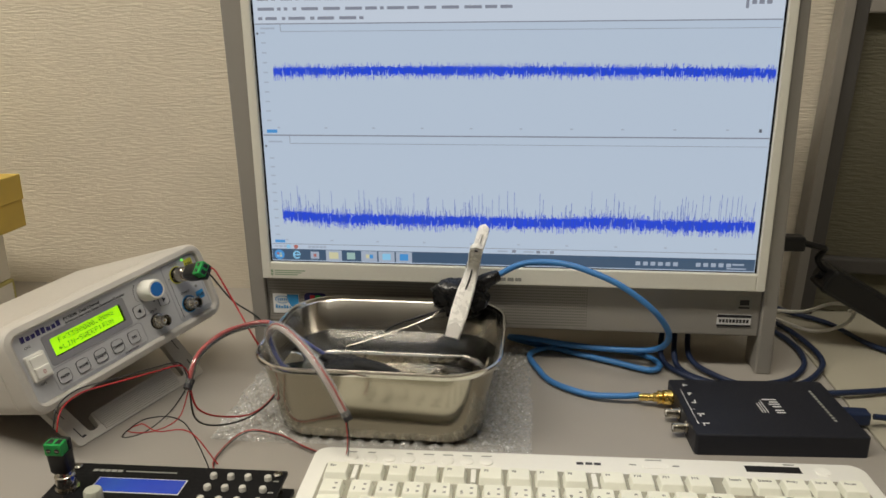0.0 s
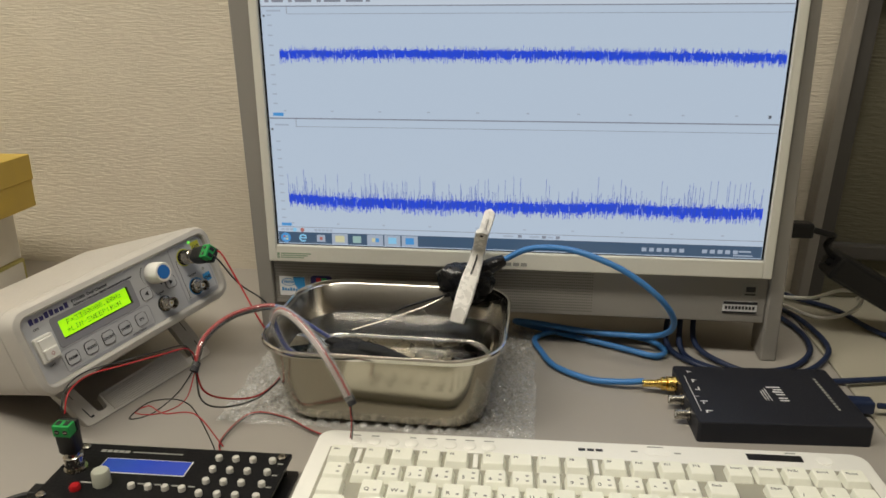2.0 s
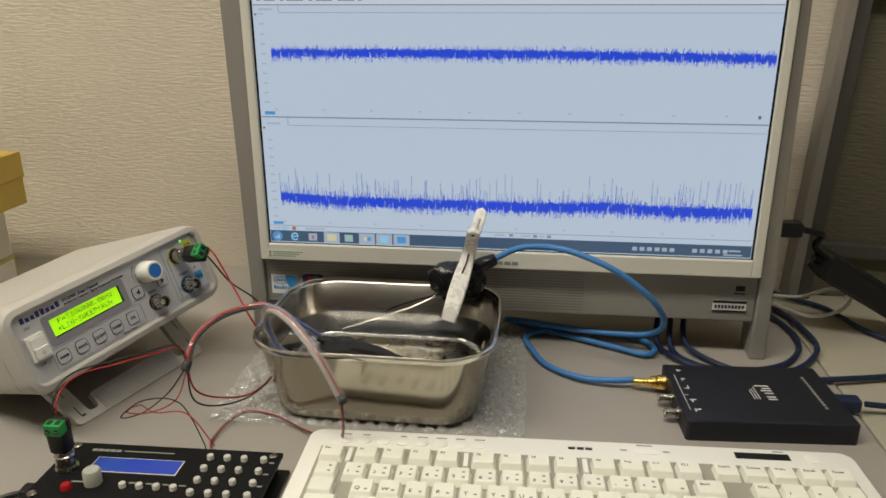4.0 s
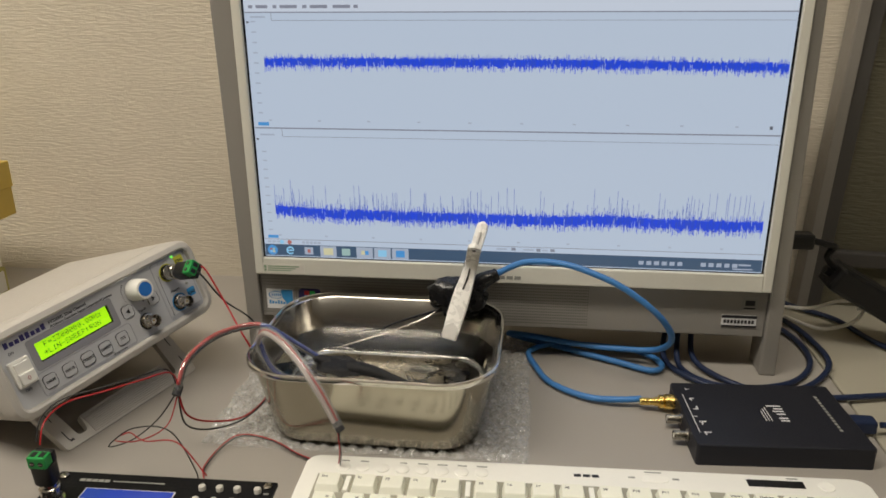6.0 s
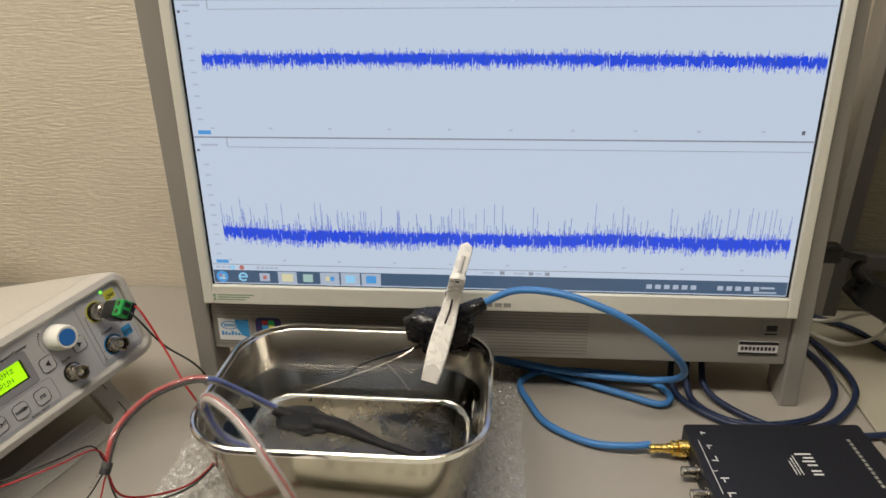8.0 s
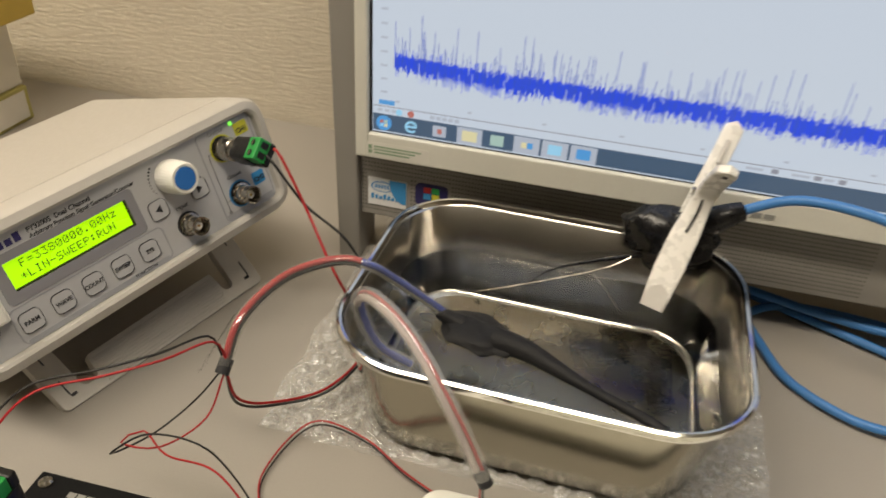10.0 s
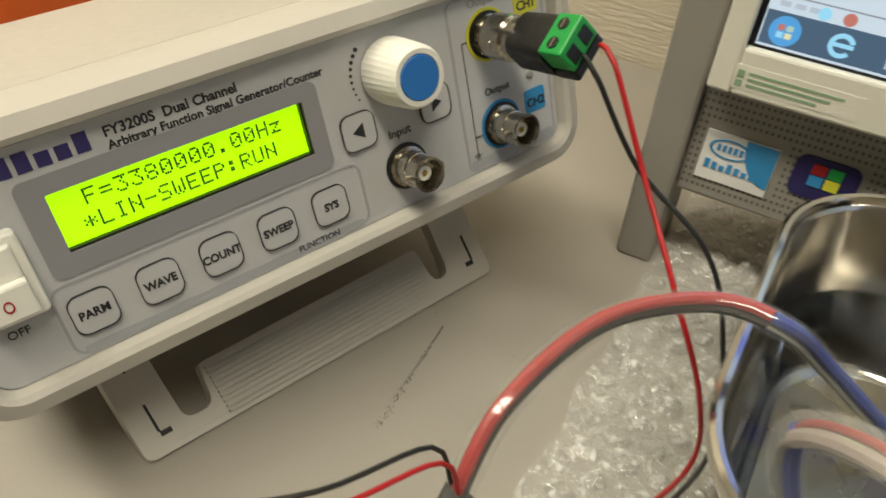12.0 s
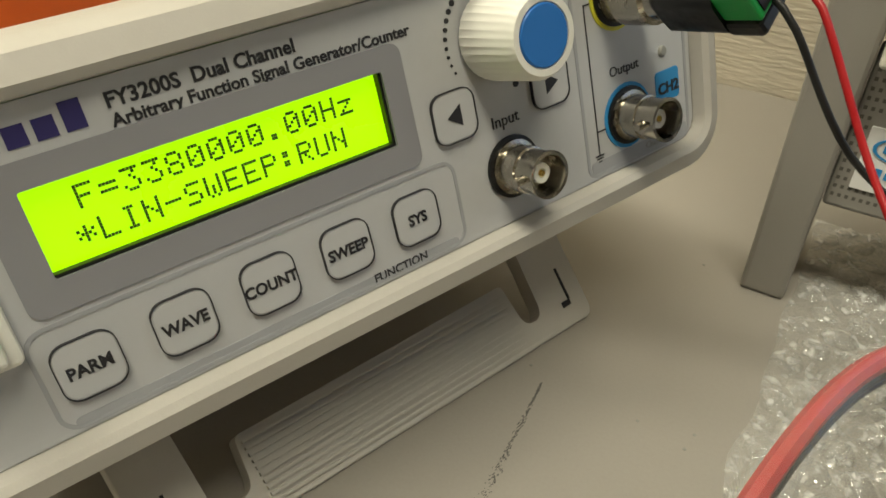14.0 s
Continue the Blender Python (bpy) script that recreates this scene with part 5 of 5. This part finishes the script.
tube1 = [WRAP, (-0.1745, 0.4963, 0.0819), (-0.1644, 0.5269, 0.0886), (-0.1438, 0.5472, 0.0903), (-0.1260, 0.5489, 0.0899), (-0.1126, 0.5586, 0.0757), (-0.0875, 0.5700, 0.0514)]
tube2 = [(-0.0928, 0.5196, 0.0530), (-0.1100, 0.5156, 0.0662), (-0.1190, 0.5133, 0.0935), (-0.1047, 0.4957, 0.1121), (-0.0828, 0.4826, 0.1049), (-0.0579, 0.4647, 0.0844), (-0.0403, 0.4585, 0.0538)]
M_core_pale = mat("milky_core", (0.42, 0.36, 0.34), 0.4, var=0.05)
M_core_blue = mat("blue_wire", (0.03, 0.06, 0.30), 0.4, var=0.05)
for nm, pts, r, lab in (("clear_tube", tube1, 0.0036, "clear plastic tube holding red and black wires, arching into the tray"), ("clear_tube", tube2, 0.0041, "clear plastic tube holding red and black wires over the tray rim")):
    t = thing(nm, lab, "tube", group="clear tubes")
    part("sleeve", sweep(pts, r, 14), M_sleeve_clear if pts is tube1 else M_sleeve, t, "clear plastic sleeve", smooth=True)
    full = glide(pts, 0.004)
    n1 = len(full)
    cut = int(n1 * 0.62) if pts is tube1 else 0
    def off(k, s):
        d = (full[min(k + 1, n1 - 1)] - full[max(k - 1, 0)]).normalized()
        o = d.cross(Vector((0, 0, 1))).normalized()
        o = (o.cross(d).normalized() + o * (-0.2 if pts is tube1 else -0.3)).normalized()
        return full[k] + o * s
    first = range(0, cut + 1) if cut else range(int(n1 * 0.28), n1)
    last = range(cut, n1) if cut else range(0, int(n1 * 0.28) + 1)
    for s, m in ((0.0014, M_red), (-0.0014, M_wireblack if pts is tube1 else M_core_pale)):
        part("inner_wire", sweep([off(k, s) for k in first], (0.0017 if s > 0 else 0.0015) if pts is tube1 else (0.0009 if s > 0 else 0.0019), 8, smooth=False), m, t, smooth=True)
    for s, m in ((0.0010, M_core_blue), (-0.0016, M_ink_grey)):
        part("inner_wire", sweep([off(k, s) for k in last], 0.0018 if s > 0 else 0.0010, 8, smooth=False), m, t, smooth=True)
    end = 0 if pts is tube1 else -1
    d = (Vector(pts[1]) - Vector(pts[0])).normalized() if end == 0 else (Vector(pts[-1]) - Vector(pts[-2])).normalized()
    p = Vector(pts[end])
    part("shrink_wrap", sweep([p - d * 0.004, p, p + d * 0.004], 0.0036, 12), M_black_matte, t, "dark shrink wrap at the tube's end", smooth=True)

blue = [(0.0669, 0.6486, 0.1069), (0.0951, 0.6440, 0.1226), (0.1298, 0.6304, 0.1278), (0.1624, 0.6211, 0.1211), (0.1902, 0.6173, 0.1081), (0.2195, 0.6195, 0.0838), (0.2363, 0.6396, 0.0527), (0.2302, 0.6743, 0.0234),
        (0.1926, 0.6860, 0.0164), (0.1480, 0.6938, 0.0164), (0.1037, 0.7076, 0.0162), (0.0805, 0.7217, 0.0110), (0.1088, 0.7182, 0.0050), (0.1483, 0.7000, 0.0050), (0.1932, 0.6786, 0.0050), (0.2257, 0.6636, 0.0050), (0.2367, 0.6778, 0.0055), (0.2186, 0.7015, 0.0060),
        (0.1733, 0.7120, 0.0060), (0.1285, 0.7106, 0.0060), (0.1034, 0.6919, 0.0050), (0.1109, 0.6604, 0.0042), (0.1255, 0.6295, 0.0042), (0.1576, 0.6056, 0.0052), (0.1881, 0.5993, 0.0078), (0.2063, 0.6013, 0.0088)]
wire("coaxial_cable", blue, 0.0030, M_blue_cable, "light blue coaxial cable looping from the taped sensor to the oscilloscope", "cable")
gp = thing("coaxial_plug", "gold-plated coaxial plug on the oscilloscope's first socket", "plug", pose(0.2345, 0.5965, 0.0100, 0, -90, 3.4))
part("collar", lathe([(0.0058, -0.001), (0.0068, 0.0), (0.0068, 0.008), (0.0058, 0.0085), (0.0050, 0.0095), (0.0062, 0.0100), (0.0062, 0.0130), (0.0046, 0.0135)], 24), M_gold, gp, "knurled gold collar", smooth=True)
part("ferrule", lathe([(0.0042, 0.0130), (0.0042, 0.0170), (0.0034, 0.0175), (0.0034, 0.0300)], 20), M_gold, gp, smooth=True)

navy_paths = [
    [(0.2576, 0.7193, 0.0317), (0.2539, 0.6797, 0.0060), (0.2744, 0.6480, 0.0040), (0.3101, 0.6401, 0.0040), (0.3558, 0.6553, 0.0040), (0.3856, 0.6935, 0.0040), (0.3914, 0.7407, 0.0040), (0.3760, 0.7870, 0.0050), (0.3372, 0.8234, 0.0080)],
    [(0.2476, 0.7290, 0.0355), (0.2407, 0.6892, 0.0080), (0.2611, 0.6539, 0.0045), (0.3000, 0.6344, 0.0040), (0.3612, 0.6438, 0.0042), (0.4033, 0.6921, 0.0042), (0.4075, 0.7454, 0.0040), (0.3907, 0.8009, 0.0050), (0.3418, 0.8414, 0.0080)],
    [(0.2726, 0.7247, 0.0353), (0.2689, 0.6892, 0.0100), (0.2895, 0.6576, 0.0045), (0.3256, 0.6314, 0.0045), (0.3686, 0.6285, 0.0045), (0.4049, 0.6324, 0.0045), (0.4775, 0.6549, 0.0030), (0.5384, 0.6976, 0.0030)],
    [(0.3757, 0.8684, 0.0120), (0.4164, 0.8437, 0.0040), (0.4527, 0.8130, 0.0030), (0.4786, 0.7491, 0.0030), (0.5389, 0.6880, 0.0030)]]
for p in navy_paths:
    wire("navy_cable", p, 0.0029, M_navy_cable, "dark navy cable curving over the desk behind the monitor leg", "cable", "navy cables")
usb = thing("usb_lead", "dark navy USB plug and lead at the oscilloscope's side", "cable")
part("plug_body", box(0.371, 0.401, 0.5710, 0.5850, 0.0030, 0.0150, 0.002), M_navy_cable, usb)
part("lead", sweep([(0.4064, 0.5787, 0.0090), (0.4378, 0.5817, 0.0060), (0.4908, 0.5884, 0.0030), (0.5748, 0.6101, 0.0030)], 0.0028, 10), M_navy_cable, usb, smooth=True)

# ---------------------------------------------------------------- right-hand side: plug, adapter, partition
plug = thing("power_plug", "black power plug in the side of the monitor", "plug")
part("plug_body", box(0.3470, 0.3845, 0.727, 0.745, 0.1150, 0.1310, 0.003), M_black, plug)
part("lead", sweep([(0.384, 0.736, 0.123), (0.400, 0.736, 0.119), (0.408, 0.739, 0.116), (0.404, 0.745, 0.104), (0.412, 0.749, 0.092), (0.420, 0.750, 0.086)], 0.0034, 10), M_black, plug, smooth=True)
ad = thing("power_adapter", "black power adapter resting against the partition", "adapter", pose(0.4610, 0.752, 0.0560, 0, 30, 0))
part("body", box(-0.055, 0.055, -0.020, 0.020, -0.014, 0.014, 0.004), M_black, ad)
part("strain_relief", sweep([(-0.062, 0, 0), (-0.050, 0, 0)], 0.0055, 10, smooth=False), M_black, ad)
white_lead = [(0.372, 0.800, 0.020), (0.395, 0.790, 0.012), (0.425, 0.775, 0.008), (0.455, 0.772, 0.020), (0.462, 0.775, 0.038), (0.440, 0.780, 0.040), (0.415, 0.790, 0.026), (0.385, 0.800, 0.022)]
wire("white_lead", white_lead, 0.0020, M_knob, "thin white lead looped over the black adapter", "cable")
wire("white_lead", [(0.455, 0.772, 0.034), (0.480, 0.770, 0.048), (0.520, 0.772, 0.040), (0.580, 0.775, 0.020), (0.640, 0.780, 0.002)], 0.0020, M_knob, "thin white lead running off over the pale desk", "cable")
pn = thing("partition", "grey frame on the pale desk, its panels standing in for shaded wall", "partition", pose(0.4205, 0.850, -0.002, 0, 2.4, 0))
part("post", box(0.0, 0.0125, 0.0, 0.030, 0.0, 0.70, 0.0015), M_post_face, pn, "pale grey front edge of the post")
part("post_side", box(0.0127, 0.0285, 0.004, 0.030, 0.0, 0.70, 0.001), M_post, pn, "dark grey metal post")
# Added panels; their dark colour carries the shade on the wall behind.
part("panel", box(0.0287, 0.70, 0.018, 0.028, 0.074, 0.70), M_wall_shaded, pn, "dark textured panel standing in for the shaded wall behind")
part("lower_panel", box(0.0287, 0.70, 0.016, 0.028, 0.004, 0.0555), M_wall_shaded, pn)
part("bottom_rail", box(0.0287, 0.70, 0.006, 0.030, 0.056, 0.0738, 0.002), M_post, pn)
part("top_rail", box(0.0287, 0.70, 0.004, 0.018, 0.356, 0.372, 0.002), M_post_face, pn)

# ---------------------------------------------------------------- left-hand side: boxes by the wall
fb = thing("flat_carton", "pale yellow flat carton lying on the desk under a white carton", "box", pose(-0.563, 0.722, 0.0))
part("carton", box(-0.16, 0.0, 0.0, 0.080, 0.0, 0.0335, 0.0015), mat("pale_yellow_card", (0.42, 0.38, 0.13), 0.55, var=0.08, scale=50), fb)
part("end_flap", box(0.0, 0.0012, 0.006, 0.074, 0.004, 0.030), M_paper, fb, "paper label on the carton's end")
wb = thing("white_carton", "white carton standing on a pale yellow flat carton", "box", pose(-0.567, 0.722, 0.034))
part("carton", box(-0.16, 0.0, 0.0, 0.080, 0.0, 0.071, 0.001), M_paper, wb)
part("lid_flap", box(-0.16, 0.001, -0.0015, 0.0, 0.042, 0.0712), M_paper, wb)
yb = thing("cardboard_box", "yellow-brown cardboard box lying on a white carton", "box", pose(-0.532, 0.720, 0.1056))
part("carton", box(-0.21, 0.0, 0.0, 0.082, 0.0, 0.064, 0.001), M_bigbox, yb)
part("lid", box(-0.212, 0.0015, -0.0015, 0.0835, 0.034, 0.066, 0.001), M_bigbox, yb, "shallow lid pushed over the box")
part("dark_patch", box(-0.030, 0.0004, -0.0005, 0.0, 0.002, 0.028), mat("darker_brown", (0.22, 0.13, 0.03), 0.35, var=0.06), yb, "darker brown patch low on the box's front")
op = thing("orange_packet", "orange packet lying on the desk behind the generator", "packet", pose(-0.585, 0.660, 0.0))
part("packet", box(-0.045, 0.050, -0.05, 0.045, 0.0, 0.062, 0.008, 3), mat("orange_foil", (0.75, 0.13, 0.02), 0.4, var=0.1), op)


# scratch and marks on the desk top
sc = thing("desk_scratch", "thin dark pencil-like scratch on the desk top", "mark", pose(0, 0, 0))
b = None
rc = random.Random(2)
M_pencil = mat("pencil_grey", (0.10, 0.095, 0.09), 0.6, var=0.1)
b = bmesh.new()
for i in range(300):
    t = rc.random() ** 1.25
    o = rc.gauss(0, 0.00012 + 0.0008 * t)
    x, y = -0.2347 + 0.006 * t + o, 0.585 - 0.056 * t
    w, h = rc.uniform(0.00008, 0.0002), rc.uniform(0.0002, 0.0008) * (1.2 - 0.8 * t)
    z = rc.uniform(0.00004, 0.00009)
    b.faces.new([b.verts.new(p) for p in ((x - w, y - h, z), (x + w, y - h * 0.6, z), (x + w * 0.7, y + h, z), (x - w * 0.8, y + h * 0.7, z))])
tagged(part("scratch", b, M_pencil, sc), kind="stuff")
for x, y in ((-0.241, 0.591), (-0.204, 0.587), (-0.188, 0.591), (-0.189, 0.584), (-0.209, 0.681)):
    part("speck", lathe([(0.0006, 0), (0.0005, 0.0002)], 6, m=pose(x, y, 0)), M_ink_grey, sc)
